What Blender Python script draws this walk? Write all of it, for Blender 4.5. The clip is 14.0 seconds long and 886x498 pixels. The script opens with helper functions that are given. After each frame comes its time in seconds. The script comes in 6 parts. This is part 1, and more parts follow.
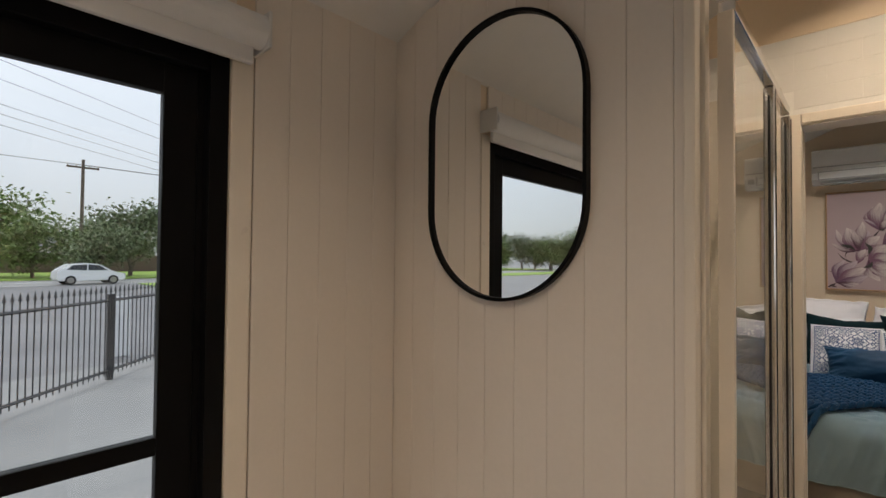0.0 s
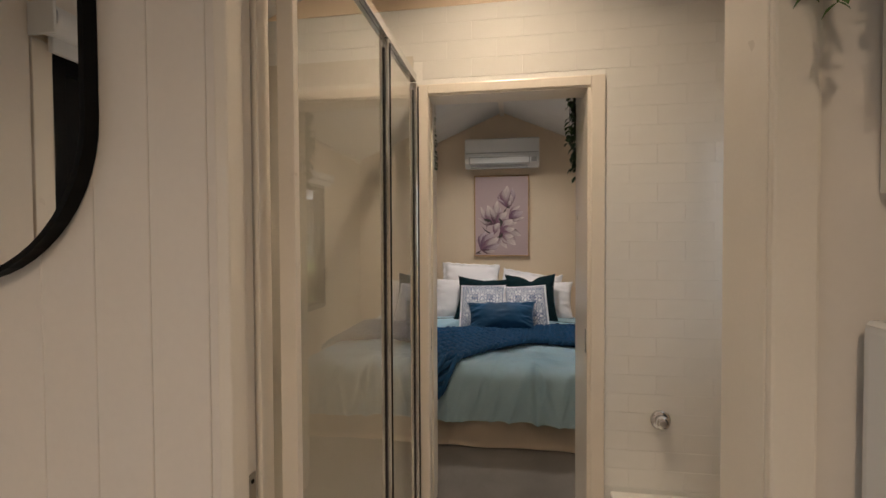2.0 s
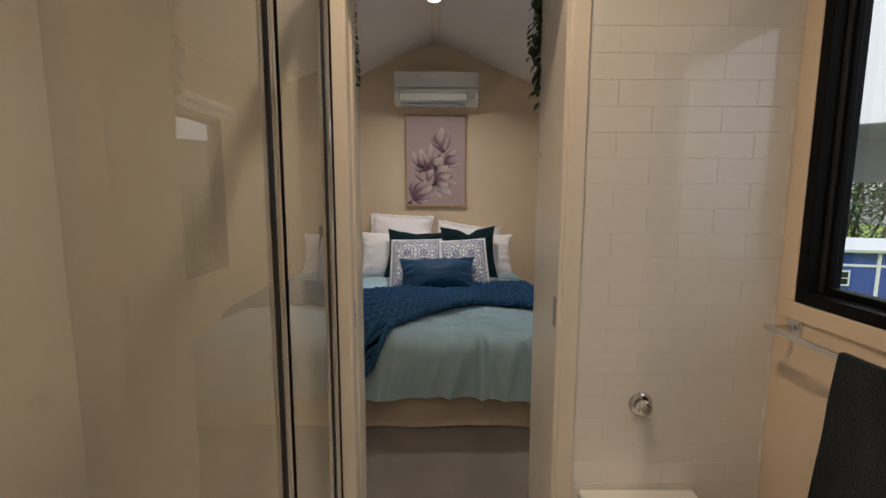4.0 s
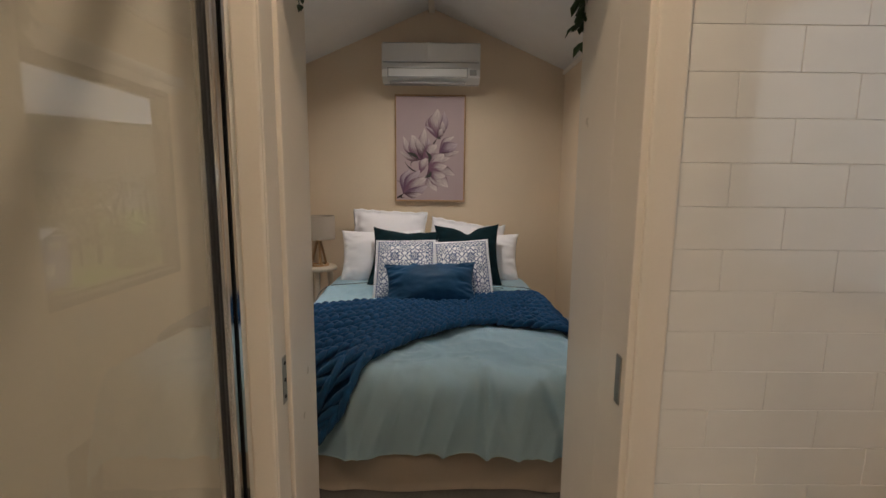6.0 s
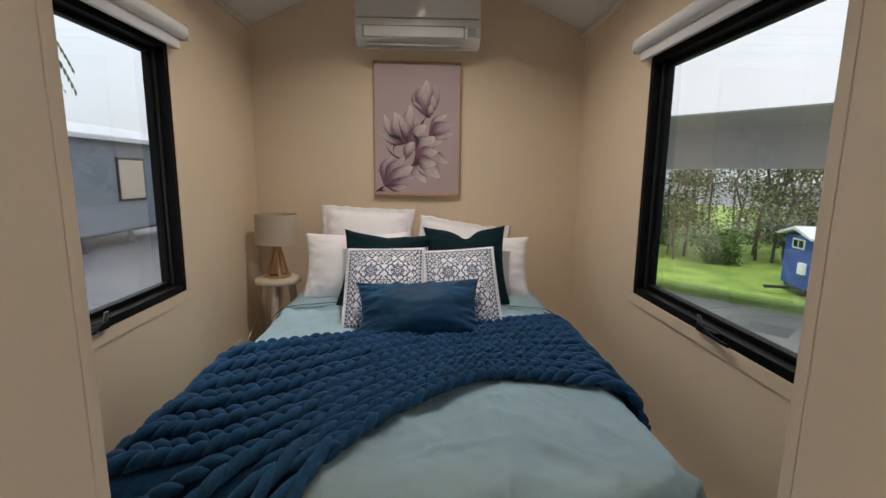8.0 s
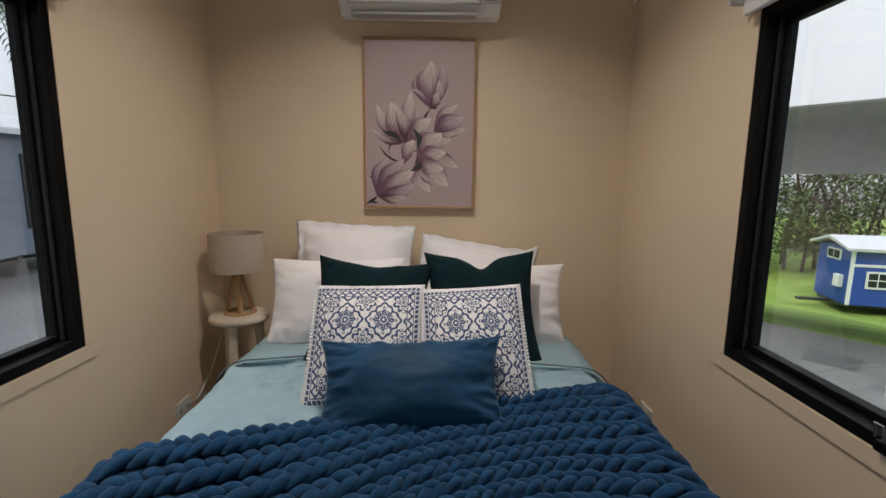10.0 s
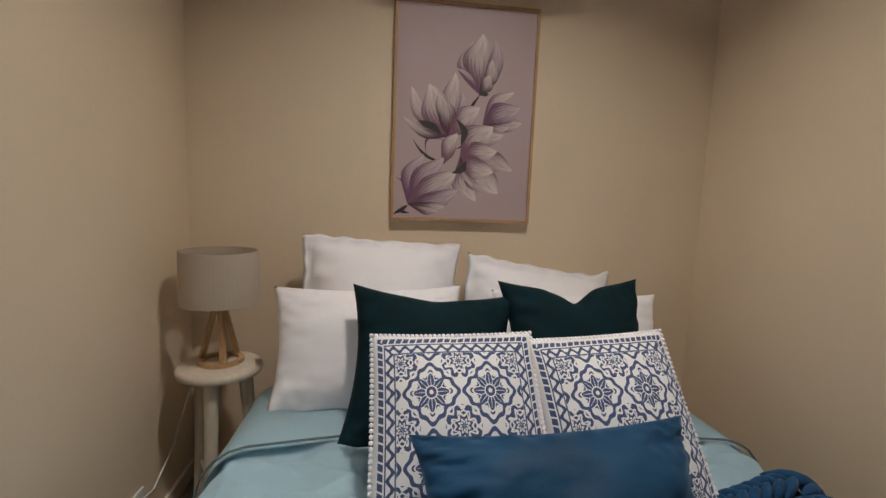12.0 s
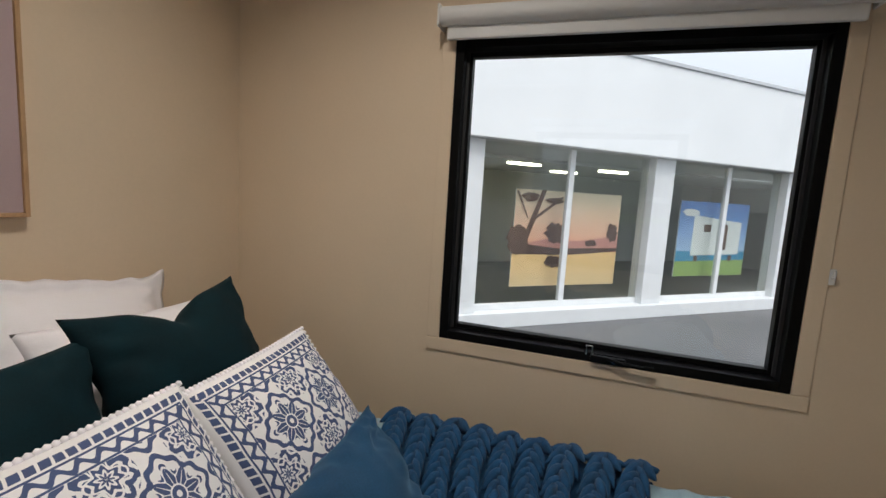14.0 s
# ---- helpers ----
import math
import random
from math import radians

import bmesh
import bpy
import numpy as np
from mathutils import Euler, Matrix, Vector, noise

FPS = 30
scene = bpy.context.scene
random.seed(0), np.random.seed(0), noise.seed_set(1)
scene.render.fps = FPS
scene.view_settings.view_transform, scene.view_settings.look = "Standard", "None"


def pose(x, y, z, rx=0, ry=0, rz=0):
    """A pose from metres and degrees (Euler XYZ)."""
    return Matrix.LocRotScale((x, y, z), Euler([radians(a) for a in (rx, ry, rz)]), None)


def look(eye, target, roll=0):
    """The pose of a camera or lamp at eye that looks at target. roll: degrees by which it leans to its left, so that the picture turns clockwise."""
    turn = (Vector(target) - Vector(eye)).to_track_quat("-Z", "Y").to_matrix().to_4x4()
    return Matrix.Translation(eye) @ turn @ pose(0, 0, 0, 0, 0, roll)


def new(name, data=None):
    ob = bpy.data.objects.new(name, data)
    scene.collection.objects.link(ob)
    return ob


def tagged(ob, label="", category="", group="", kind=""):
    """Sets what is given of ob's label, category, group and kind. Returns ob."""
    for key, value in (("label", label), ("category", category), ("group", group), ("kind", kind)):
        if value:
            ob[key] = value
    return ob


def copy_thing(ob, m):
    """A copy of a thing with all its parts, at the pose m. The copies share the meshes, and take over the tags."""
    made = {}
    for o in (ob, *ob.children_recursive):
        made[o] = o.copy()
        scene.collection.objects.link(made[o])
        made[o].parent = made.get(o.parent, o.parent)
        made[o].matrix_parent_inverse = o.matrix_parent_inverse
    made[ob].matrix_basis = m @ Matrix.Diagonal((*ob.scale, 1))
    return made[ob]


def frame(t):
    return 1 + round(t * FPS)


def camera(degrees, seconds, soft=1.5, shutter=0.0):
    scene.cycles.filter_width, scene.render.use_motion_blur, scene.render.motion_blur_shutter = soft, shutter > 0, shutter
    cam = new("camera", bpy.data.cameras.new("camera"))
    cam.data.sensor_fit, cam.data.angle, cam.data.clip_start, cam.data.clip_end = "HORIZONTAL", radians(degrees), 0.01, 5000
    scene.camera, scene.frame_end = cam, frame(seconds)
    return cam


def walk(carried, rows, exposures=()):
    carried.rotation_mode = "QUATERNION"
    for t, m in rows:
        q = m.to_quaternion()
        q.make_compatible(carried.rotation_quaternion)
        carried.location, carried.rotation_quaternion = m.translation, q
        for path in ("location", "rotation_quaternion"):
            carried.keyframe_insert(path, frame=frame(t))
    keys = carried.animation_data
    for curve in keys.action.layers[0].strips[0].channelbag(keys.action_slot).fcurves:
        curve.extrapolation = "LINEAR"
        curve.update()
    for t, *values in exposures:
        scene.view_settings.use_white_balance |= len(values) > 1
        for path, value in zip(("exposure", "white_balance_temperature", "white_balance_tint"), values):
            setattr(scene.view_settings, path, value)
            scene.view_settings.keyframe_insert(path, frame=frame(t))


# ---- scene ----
cam = camera(88.7, 14.0)
METRES, EYE, TILT, LEAN, TURN = 4.5, 1.37, 0.0, 0.0, 43.1
ROWS = [
    (0.0, 0.0, 0.0, 0.0, -0.01, 1.28, -0.53),
    (0.5, 0.0222, -0.0016, -0.0014, -14.17, 1.19, 0.0),
    (1.0, 0.043, 0.0012, -0.0052, -24.92, 0.5, 0.18),
    (1.5, 0.0656, 0.0188, -0.008, -29.75, -0.23, 0.16),
    (2.0, 0.0934, 0.0435, -0.0103, -34.05, -1.36, 0.27),
    (2.5, 0.1111, 0.0721, -0.0139, -38.45, -3.17, 0.09),
    (3.0, 0.1234, 0.0998, -0.0167, -41.81, -5.45, -0.06),
    (5.5, 0.2204, 0.203, -0.0205, -43.45, -7.99, -0.22),
    (6.0, 0.2514, 0.2316, -0.0231, -43.42, -8.08, -0.54),
    (6.5, 0.2782, 0.2608, -0.0237, -44.1, -8.44, -0.78),
    (7.0, 0.3067, 0.2986, -0.0254, -44.97, -9.01, -0.77),
    (9.5, 0.4468, 0.4379, -0.0191, -44.7, -9.34, -0.13),
    (10.0, 0.4794, 0.4652, -0.0197, -43.28, -8.72, -0.66),
    (10.5, 0.4924, 0.5016, -0.0223, -42.65, -8.35, -1.3),
    (11.0, 0.4991, 0.5431, -0.0251, -42.15, -7.92, -1.77),
    (11.5, 0.5015, 0.5853, -0.0297, -43.54, -6.85, -2.09),
    (12.0, 0.494, 0.6268, -0.0319, -50.28, -6.64, -2.23),
    (12.5, 0.4691, 0.6736, -0.0293, -59.68, -7.74, -2.46),
    (13.0, 0.4682, 0.7041, -0.0306, -72.98, -7.93, -3.33),
    (13.5, 0.4987, 0.7302, -0.0292, -92.23, -7.59, -3.37),
    (14.0, 0.5209, 0.7312, -0.0245, -114.86, -7.15, -3.41),
]
walk(cam, [(t, pose(0, 0, EYE, TILT, LEAN, TURN) @ pose(METRES * x, METRES * y, METRES * z, 90 + pitch, roll, yaw)) for t, x, y, z, yaw, pitch, roll in ROWS],
     exposures=[(0.0, -0.08), (0.6, -0.08), (1.5, 0.08), (3.0, 0.1), (5.5, 0.0), (6.3, 0.0), (7.0, 0.3), (9.3, 0.1), (14.0, 0.1)])


# ---- world, sun, lamps ----
world = bpy.data.worlds.new("overcast_sky")
scene.world = world
world.use_nodes = True
wn = world.node_tree
sky = wn.nodes.new("ShaderNodeTexSky")
sky.sky_type, sky.sun_disc = "NISHITA", False
sky.sun_elevation, sky.sun_rotation = radians(57), radians(220)
sky_gain = wn.nodes.new("ShaderNodeMixRGB")
sky_gain.blend_type = "MULTIPLY"
sky_gain.inputs[0].default_value = 1.0
sky_gain.inputs[2].default_value = (0.1, 0.1, 0.1, 1)
cloud = wn.nodes.new("ShaderNodeTexNoise")
cloud.inputs["Scale"].default_value = 2.2
cloud_ramp = wn.nodes.new("ShaderNodeValToRGB")
cloud_ramp.color_ramp.elements[0].color = (0.50, 0.56, 0.62, 1)
cloud_ramp.color_ramp.elements[1].color = (0.74, 0.77, 0.80, 1)
sky_mix = wn.nodes.new("ShaderNodeMixRGB")
sky_mix.inputs[0].default_value = 0.85
wn.links.new(sky.outputs[0], sky_gain.inputs[1])
wn.links.new(sky_gain.outputs[0], sky_mix.inputs[1])
wn.links.new(cloud.outputs["Fac"], cloud_ramp.inputs[0])
wn.links.new(cloud_ramp.outputs[0], sky_mix.inputs[2])
# an overcast dome is three times as bright overhead as at the horizon
dome_coord = wn.nodes.new("ShaderNodeTexCoord")
dome_axis = wn.nodes.new("ShaderNodeSeparateXYZ")
dome = wn.nodes.new("ShaderNodeMapRange")
dome.inputs["To Min"].default_value, dome.inputs["To Max"].default_value = 0.333, 1.0
dome_mix = wn.nodes.new("ShaderNodeMixRGB")
dome_mix.blend_type = "MULTIPLY"
dome_mix.inputs[0].default_value = 1.0
wn.links.new(dome_coord.outputs["Generated"], dome_axis.inputs[0])
wn.links.new(dome_axis.outputs[2], dome.inputs["Value"])
wn.links.new(sky_mix.outputs[0], dome_mix.inputs[1])
wn.links.new(dome.outputs[0], dome_mix.inputs[2])
wn.links.new(dome_mix.outputs[0], wn.nodes["Background"].inputs[0])
wn.nodes["Background"].inputs[1].default_value = 3.0

sun = new("sun", bpy.data.lights.new("sun", "SUN"))
sun.data.energy, sun.data.angle, sun.data.color = 1.5, radians(30), (1, 0.96, 0.9)
sun.matrix_world = look((-6, -7, 14), (0, 0, 0))

WARM, SOFT = (1.0, 0.78, 0.56), (1.0, 0.92, 0.82)
DOWNLIGHTS = [  # x, y, z, watts, colour
    (0.03, 4.43, 2.675, 12.0, SOFT),
    (0.12, 1.80, 2.675, 8.3, WARM),
    (0.06, -0.60, 2.675, 15.5, WARM),
]
for dx, dy, dz, watts, tint in DOWNLIGHTS:
    lamp = new("downlight_lamp", bpy.data.lights.new("downlight_lamp", "AREA"))
    lamp.data.shape, lamp.data.size, lamp.data.energy, lamp.data.color = "DISK", 0.085, watts, tint
    lamp.data.spread = radians(131)
    lamp.matrix_world = pose(dx, dy, dz - 0.022)


# added fill lamp, out of view, brightening the living end and entry partition
living_fill = new("living_fill_lamp", bpy.data.lights.new("living_fill_lamp", "AREA"))
living_fill.data.shape, living_fill.data.size, living_fill.data.size_y = "RECTANGLE", 0.8, 1.4
living_fill.data.energy, living_fill.data.color = 2.5, (1.0, 0.96, 0.92)
living_fill.matrix_world = look((1.15, -1.15, 1.4), (-1.0, -1.15, 1.3))


# ---- materials ----
class Net:
    """A small wrapper that adds nodes to a material."""

    def __init__(self, name):
        self.mat = bpy.data.materials.new(name)
        self.mat.use_nodes = True
        self.tree = self.mat.node_tree
        self.bsdf = self.tree.nodes["Principled BSDF"]

    def node(self, kind, **inputs):
        n = self.tree.nodes.new(kind)
        for k, v in inputs.items():
            self.put(n.inputs[k.replace("_", " ")], v)
        return n

    def put(self, socket, v):
        if isinstance(v, bpy.types.NodeSocket):
            self.tree.links.new(v, socket)
        else:
            socket.default_value = v

    def m(self, op, a, b=0.0, c=0.0):
        n = self.tree.nodes.new("ShaderNodeMath")
        n.operation = op
        for i, v in enumerate((a, b, c)):
            self.put(n.inputs[i], v)
        return n.outputs[0]

    def mix(self, f, a, b):
        n = self.tree.nodes.new("ShaderNodeMixRGB")
        for i, v in enumerate((f, a, b)):
            if i and isinstance(v, tuple) and len(v) == 3:
                v = (*v, 1)
            self.put(n.inputs[i], v)
        return n.outputs[0]

    def noise(self, scale, detail=3.0, rough=0.55, coord=None, stretch=None):
        tc = self.tree.nodes.new("ShaderNodeTexCoord")
        vec = coord or tc.outputs["Object"]
        if stretch:
            mp = self.tree.nodes.new("ShaderNodeMapping")
            mp.inputs["Scale"].default_value = stretch
            self.tree.links.new(vec, mp.inputs[0])
            vec = mp.outputs[0]
        n = self.node("ShaderNodeTexNoise", Scale=scale, Detail=detail, Roughness=rough)
        self.tree.links.new(vec, n.inputs["Vector"])
        return n.outputs["Fac"]

    def ramp(self, f, stops):
        n = self.tree.nodes.new("ShaderNodeValToRGB")
        e = n.color_ramp.elements
        while len(e) < len(stops):
            e.new(0.5)
        for el, (p, c) in zip(e, stops):
            el.position, el.color = p, (*c, 1)
        self.put(n.inputs[0], f)
        return n.outputs[0]

    def bump(self, height, strength=0.2, distance=0.002):
        n = self.node("ShaderNodeBump", Strength=strength, Distance=distance, Height=height)
        self.tree.links.new(n.outputs[0], self.bsdf.inputs["Normal"])


def surface(name, color, rough=0.5, metal=0.0, vary=0.12, scale=6.0, fine=180.0, bump=0.1, dist=0.001, sheen=0.0, stretch=None, coat=0.0):
    """A surface with broad stains and fine grain round one base colour."""
    n = Net(name)
    broad, grain = n.noise(scale, 4, stretch=stretch), n.noise(fine, 3, stretch=stretch)
    both = n.m("ADD", n.m("MULTIPLY", broad, 0.65), n.m("MULTIPLY", grain, 0.35))
    lo = tuple(max(0, c * (1 - vary)) for c in color)
    hi = tuple(min(1, c * (1 + vary)) for c in color)
    n.put(n.bsdf.inputs["Base Color"], n.ramp(both, [(0.32, lo), (0.68, hi)]))
    n.put(n.bsdf.inputs["Roughness"], n.m("ADD", rough - 0.06, n.m("MULTIPLY", broad, 0.12)))
    n.bsdf.inputs["Metallic"].default_value = metal
    n.bsdf.inputs["Coat Weight"].default_value = coat
    if sheen:
        n.bsdf.inputs["Sheen Weight"].default_value = sheen
        n.bsdf.inputs["Sheen Roughness"].default_value = 0.35
    if bump:
        n.bump(grain, bump, dist)
    return n.mat


def glass_material(name, tint=(1, 1, 1), rough=0.0):
    n = Net(name)
    n.bsdf.inputs["Base Color"].default_value = (*tint, 1)
    n.bsdf.inputs["Transmission Weight"].default_value = 1.0
    n.bsdf.inputs["Roughness"].default_value = rough
    n.bsdf.inputs["IOR"].default_value = 1.45
    return n.mat


WALL = surface("cream_wall_paint", (0.79, 0.65, 0.49), 0.5, vary=0.03, scale=2.5, fine=90, bump=0.06)
GROOVED = surface("white_vj_paint", (0.78, 0.72, 0.655), 0.42, vary=0.03, scale=2.0, fine=70, bump=0.05)
CEIL = surface("ceiling_paint", (0.78, 0.77, 0.75), 0.6, vary=0.03, bump=0.05)
TRIM = surface("gloss_trim_paint", (0.81, 0.745, 0.655), 0.3, vary=0.03, bump=0.02)
TILE = surface("white_glazed_tile", (0.82, 0.81, 0.78), 0.09, vary=0.02, scale=9, fine=30, bump=0.03)
GROUT = surface("tile_grout", (0.84, 0.83, 0.80), 0.8, vary=0.08)
ACRYLIC = surface("shower_liner_acrylic", (0.66, 0.62, 0.55), 0.12, vary=0.02, bump=0.0)
BLACK = surface("black_powdercoat", (0.006, 0.006, 0.0065), 0.42, vary=0.2, fine=300, bump=0.05)
BLACK.node_tree.nodes["Principled BSDF"].inputs["Specular IOR Level"].default_value = 0.08
SEAL = surface("dark_rubber_seal", (0.02, 0.02, 0.022), 0.6, vary=0.2)
CHROME = surface("polished_chrome", (0.72, 0.72, 0.72), 0.09, metal=1.0, vary=0.03, bump=0.0)
STEEL = surface("brushed_steel", (0.42, 0.40, 0.37), 0.35, metal=1.0, vary=0.08, bump=0.02)
CARPET = surface("grey_carpet", (0.17, 0.155, 0.145), 0.95, vary=0.25, scale=5, fine=350, bump=0.7, dist=0.006, sheen=0.2)
VINYL = surface("grey_vinyl_floor", (0.30, 0.27, 0.24), 0.4, vary=0.15, stretch=(1, 8, 1))
GLASS = glass_material("window_glass")
SHOWER_GLASS = glass_material("shower_glass", (0.97, 0.985, 0.97))
MIRROR = surface("mirror_silver", (0.93, 0.94, 0.93), 0.012, metal=1.0, vary=0.0, bump=0.0)
BLIND = surface("white_blind_cloth", (0.74, 0.75, 0.76), 0.6, vary=0.04, fine=500, bump=0.15)
PLASTIC = surface("white_plastic", (0.80, 0.80, 0.79), 0.16, vary=0.02, bump=0.0)
GLOSS_PLASTIC = surface("gloss_white_plastic", (0.80, 0.80, 0.79), 0.09, vary=0.02, bump=0.0)
GREY_PLASTIC = surface("grey_plastic", (0.38, 0.38, 0.38), 0.4, vary=0.05)
QUILT = surface("sage_cotton_quilt", (0.55, 0.74, 0.83), 0.75, vary=0.07, scale=4, fine=420, bump=0.22, sheen=0.25)
SEAL_THREAD = surface("slate_blue_thread", (0.12, 0.17, 0.19), 0.8, vary=0.1)
SHEET = surface("white_cotton_sheet", (0.82, 0.80, 0.81), 0.8, vary=0.03, fine=420, bump=0.2, sheen=0.15)
LINEN = surface("beige_linen_valance", (0.68, 0.57, 0.45), 0.85, vary=0.06, fine=380, bump=0.3)
PILLOWCASE = surface("white_pillowcase", (0.90, 0.88, 0.92), 0.75, vary=0.03, fine=300, bump=0.15, sheen=0.2)
TEAL_VELVET = surface("dark_green_velvet", (0.001, 0.015, 0.021), 0.85, vary=0.3, scale=12, fine=300, bump=0.15)
BLUE_VELVET = surface("blue_velvet", (0.010, 0.054, 0.120), 0.6, vary=0.3, scale=5, fine=260, bump=0.12, sheen=0.12)
WOOL = surface("navy_chunky_wool", (0.006, 0.058, 0.145), 0.95, vary=0.4, scale=40, fine=260, bump=0.7, dist=0.003, sheen=0.08)
for velvet in (TEAL_VELVET, BLUE_VELVET):
    velvet.node_tree.nodes["Principled BSDF"].inputs["Specular IOR Level"].default_value = 0.2
TILE.node_tree.nodes["Principled BSDF"].inputs["IOR"].default_value = 1.75
BLUE_VELVET.node_tree.nodes["Principled BSDF"].inputs["Sheen Weight"].default_value = 0.3
BLUE_VELVET.node_tree.nodes["Principled BSDF"].inputs["Sheen Tint"].default_value = (0.30, 0.55, 0.80, 1)
WHITEWOOD = surface("whitewashed_wood", (0.66, 0.58, 0.48), 0.5, vary=0.10, scale=10, stretch=(6, 6, 1))
OAK = surface("light_oak", (0.50, 0.31, 0.16), 0.45, vary=0.18, scale=14, stretch=(6, 6, 1))
SHADE = surface("beige_linen_shade", (0.50, 0.42, 0.34), 0.85, vary=0.08, fine=420, bump=0.3)
TOWEL = surface("charcoal_teal_towel", (0.018, 0.03, 0.036), 0.95, vary=0.25, fine=250, bump=0.9, dist=0.004, sheen=0.5)


# ---- builders ----
def mesh_of(name, bm, material, smooth=False):
    me = bpy.data.meshes.new(name)
    bmesh.ops.recalc_face_normals(bm, faces=bm.faces)
    bm.to_mesh(me)
    bm.free()
    if material:
        for one in material if isinstance(material, list) else [material]:
            me.materials.append(one)
    if smooth:
        me.polygons.foreach_set("use_smooth", [True] * len(me.polygons))
    return me


def part(name, bm, material, parent=None, label="", smooth=False):
    ob = new(name, mesh_of(name, bm, material, smooth))
    if parent:
        ob.parent = parent
    return tagged(ob, label)


def empty(name, label, category, at=None, group="", kind=""):
    ob = new(name)
    ob.empty_display_size = 0.05
    if at is not None:
        ob.matrix_world = at
    return tagged(ob, label, category, group, kind)


def add_box(bm, x0, x1, y0, y1, z0, z1, bevel=0.0, segments=2):
    made = bmesh.ops.create_cube(bm, size=1.0)["verts"]
    for v in made:
        v.co = Vector(((x0 + x1) / 2 + v.co.x * (x1 - x0), (y0 + y1) / 2 + v.co.y * (y1 - y0), (z0 + z1) / 2 + v.co.z * (z1 - z0)))
    if bevel:
        edges = list({e for v in made for e in v.link_edges})
        bmesh.ops.bevel(bm, geom=edges, offset=bevel, segments=segments, profile=0.6, affect="EDGES")
    return bm


def box(x0, x1, y0, y1, z0, z1, bevel=0.0, segments=2):
    return add_box(bmesh.new(), x0, x1, y0, y1, z0, z1, bevel, segments)


def add_rod(bm, a, b, r0, r1=None, n=16, caps=True):
    a, b = Vector(a), Vector(b)
    d = b - a
    m = Matrix.Translation((a + b) / 2) @ d.to_track_quat("Z", "Y").to_matrix().to_4x4()
    bmesh.ops.create_cone(bm, cap_ends=caps, segments=n, radius1=r0, radius2=r0 if r1 is None else r1, depth=d.length, matrix=m)
    return bm


def rod(a, b, r0, r1=None, n=16, caps=True):
    return add_rod(bmesh.new(), a, b, r0, r1, n, caps)


def lathe(profile, n=40, at=(0, 0, 0), axis="Z", caps=True):
    """A turned shape from (radius, height) pairs."""
    bm = bmesh.new()
    rings = []
    for r, h in profile:
        ring = []
        for i in range(n):
            a = 2 * math.pi * i / n
            p = (r * math.cos(a), r * math.sin(a), h)
            if axis == "Y":
                p = (p[0], p[2], p[1])
            if axis == "X":
                p = (p[2], p[0], p[1])
            ring.append(bm.verts.new(Vector(p) + Vector(at)))
        rings.append(ring)
    for a, b in zip(rings, rings[1:]):
        for i in range(n):
            bm.faces.new((a[i], a[(i + 1) % n], b[(i + 1) % n], b[i]))
    for ring in (rings[0], rings[-1]) if caps else ():
        bm.faces.new(ring)
    return bm


def tube(points, r, n=10, closed=False):
    """A bent round bar through points."""
    bm = bmesh.new()
    pts = [Vector(p) for p in points]
    rings = []
    for i, p in enumerate(pts):
        q0 = pts[i - 1] if i or closed else p
        q1 = pts[(i + 1) % len(pts)] if i + 1 < len(pts) or closed else p
        t = (q1 - q0).normalized()
        s = t.orthogonal().normalized() if abs(t.z) > 0.95 else t.cross(Vector((0, 0, 1))).normalized()
        u = t.cross(s)
        rings.append([bm.verts.new(p + r * (math.cos(2 * math.pi * k / n) * s + math.sin(2 * math.pi * k / n) * u)) for k in range(n)])
    pairs = list(zip(rings, rings[1:])) + ([(rings[-1], rings[0])] if closed else [])
    for a, b in pairs:
        for k in range(n):
            bm.faces.new((a[k], a[(k + 1) % n], b[(k + 1) % n], b[k]))
    if not closed:
        bm.faces.new(rings[0]), bm.faces.new(rings[-1])
    return bm


def wall_along(name, axis, at, thick, lo, hi, z0, z1, holes, material, label):
    """A wall in the plane axis = at (its inner face), thick to the outside, with rectangular holes (lo, hi, z0, z1)."""
    bm = bmesh.new()
    us = sorted({lo, hi, *[h[0] for h in holes], *[h[1] for h in holes]})
    zs = sorted({z0, z1, *[h[2] for h in holes], *[h[3] for h in holes]})
    solid = lambda u, z: lo < u < hi and z0 < z < z1 and not any(h[0] < u < h[1] and h[2] < z < h[3] for h in holes)
    a0, a1 = at, at + thick
    spot = (lambda u, a, z: bm.verts.new((a, u, z))) if axis == "x" else (lambda u, a, z: bm.verts.new((u, a, z)))
    for i in range(len(us) - 1):
        for j in range(len(zs) - 1):
            u0, u1, w0, w1 = us[i], us[i + 1], zs[j], zs[j + 1]
            mu, mz = (u0 + u1) / 2, (w0 + w1) / 2
            if not solid(mu, mz):
                continue
            for a in (a0, a1):
                bm.faces.new([spot(u0, a, w0), spot(u1, a, w0), spot(u1, a, w1), spot(u0, a, w1)])
            for du, dz, e in ((u0, None, -1), (u1, None, 1), (None, w0, -1), (None, w1, 1)):
                if du is not None and not solid(du + e * 1e-4, mz):
                    bm.faces.new([spot(du, a0, w0), spot(du, a1, w0), spot(du, a1, w1), spot(du, a0, w1)])
                if dz is not None and not solid(mu, dz + e * 1e-4):
                    bm.faces.new([spot(u0, a0, dz), spot(u1, a0, dz), spot(u1, a1, dz), spot(u0, a1, dz)])
    bmesh.ops.remove_doubles(bm, verts=bm.verts, dist=1e-5)
    return tagged(part(name, bm, material), label, "wall", kind="structure")


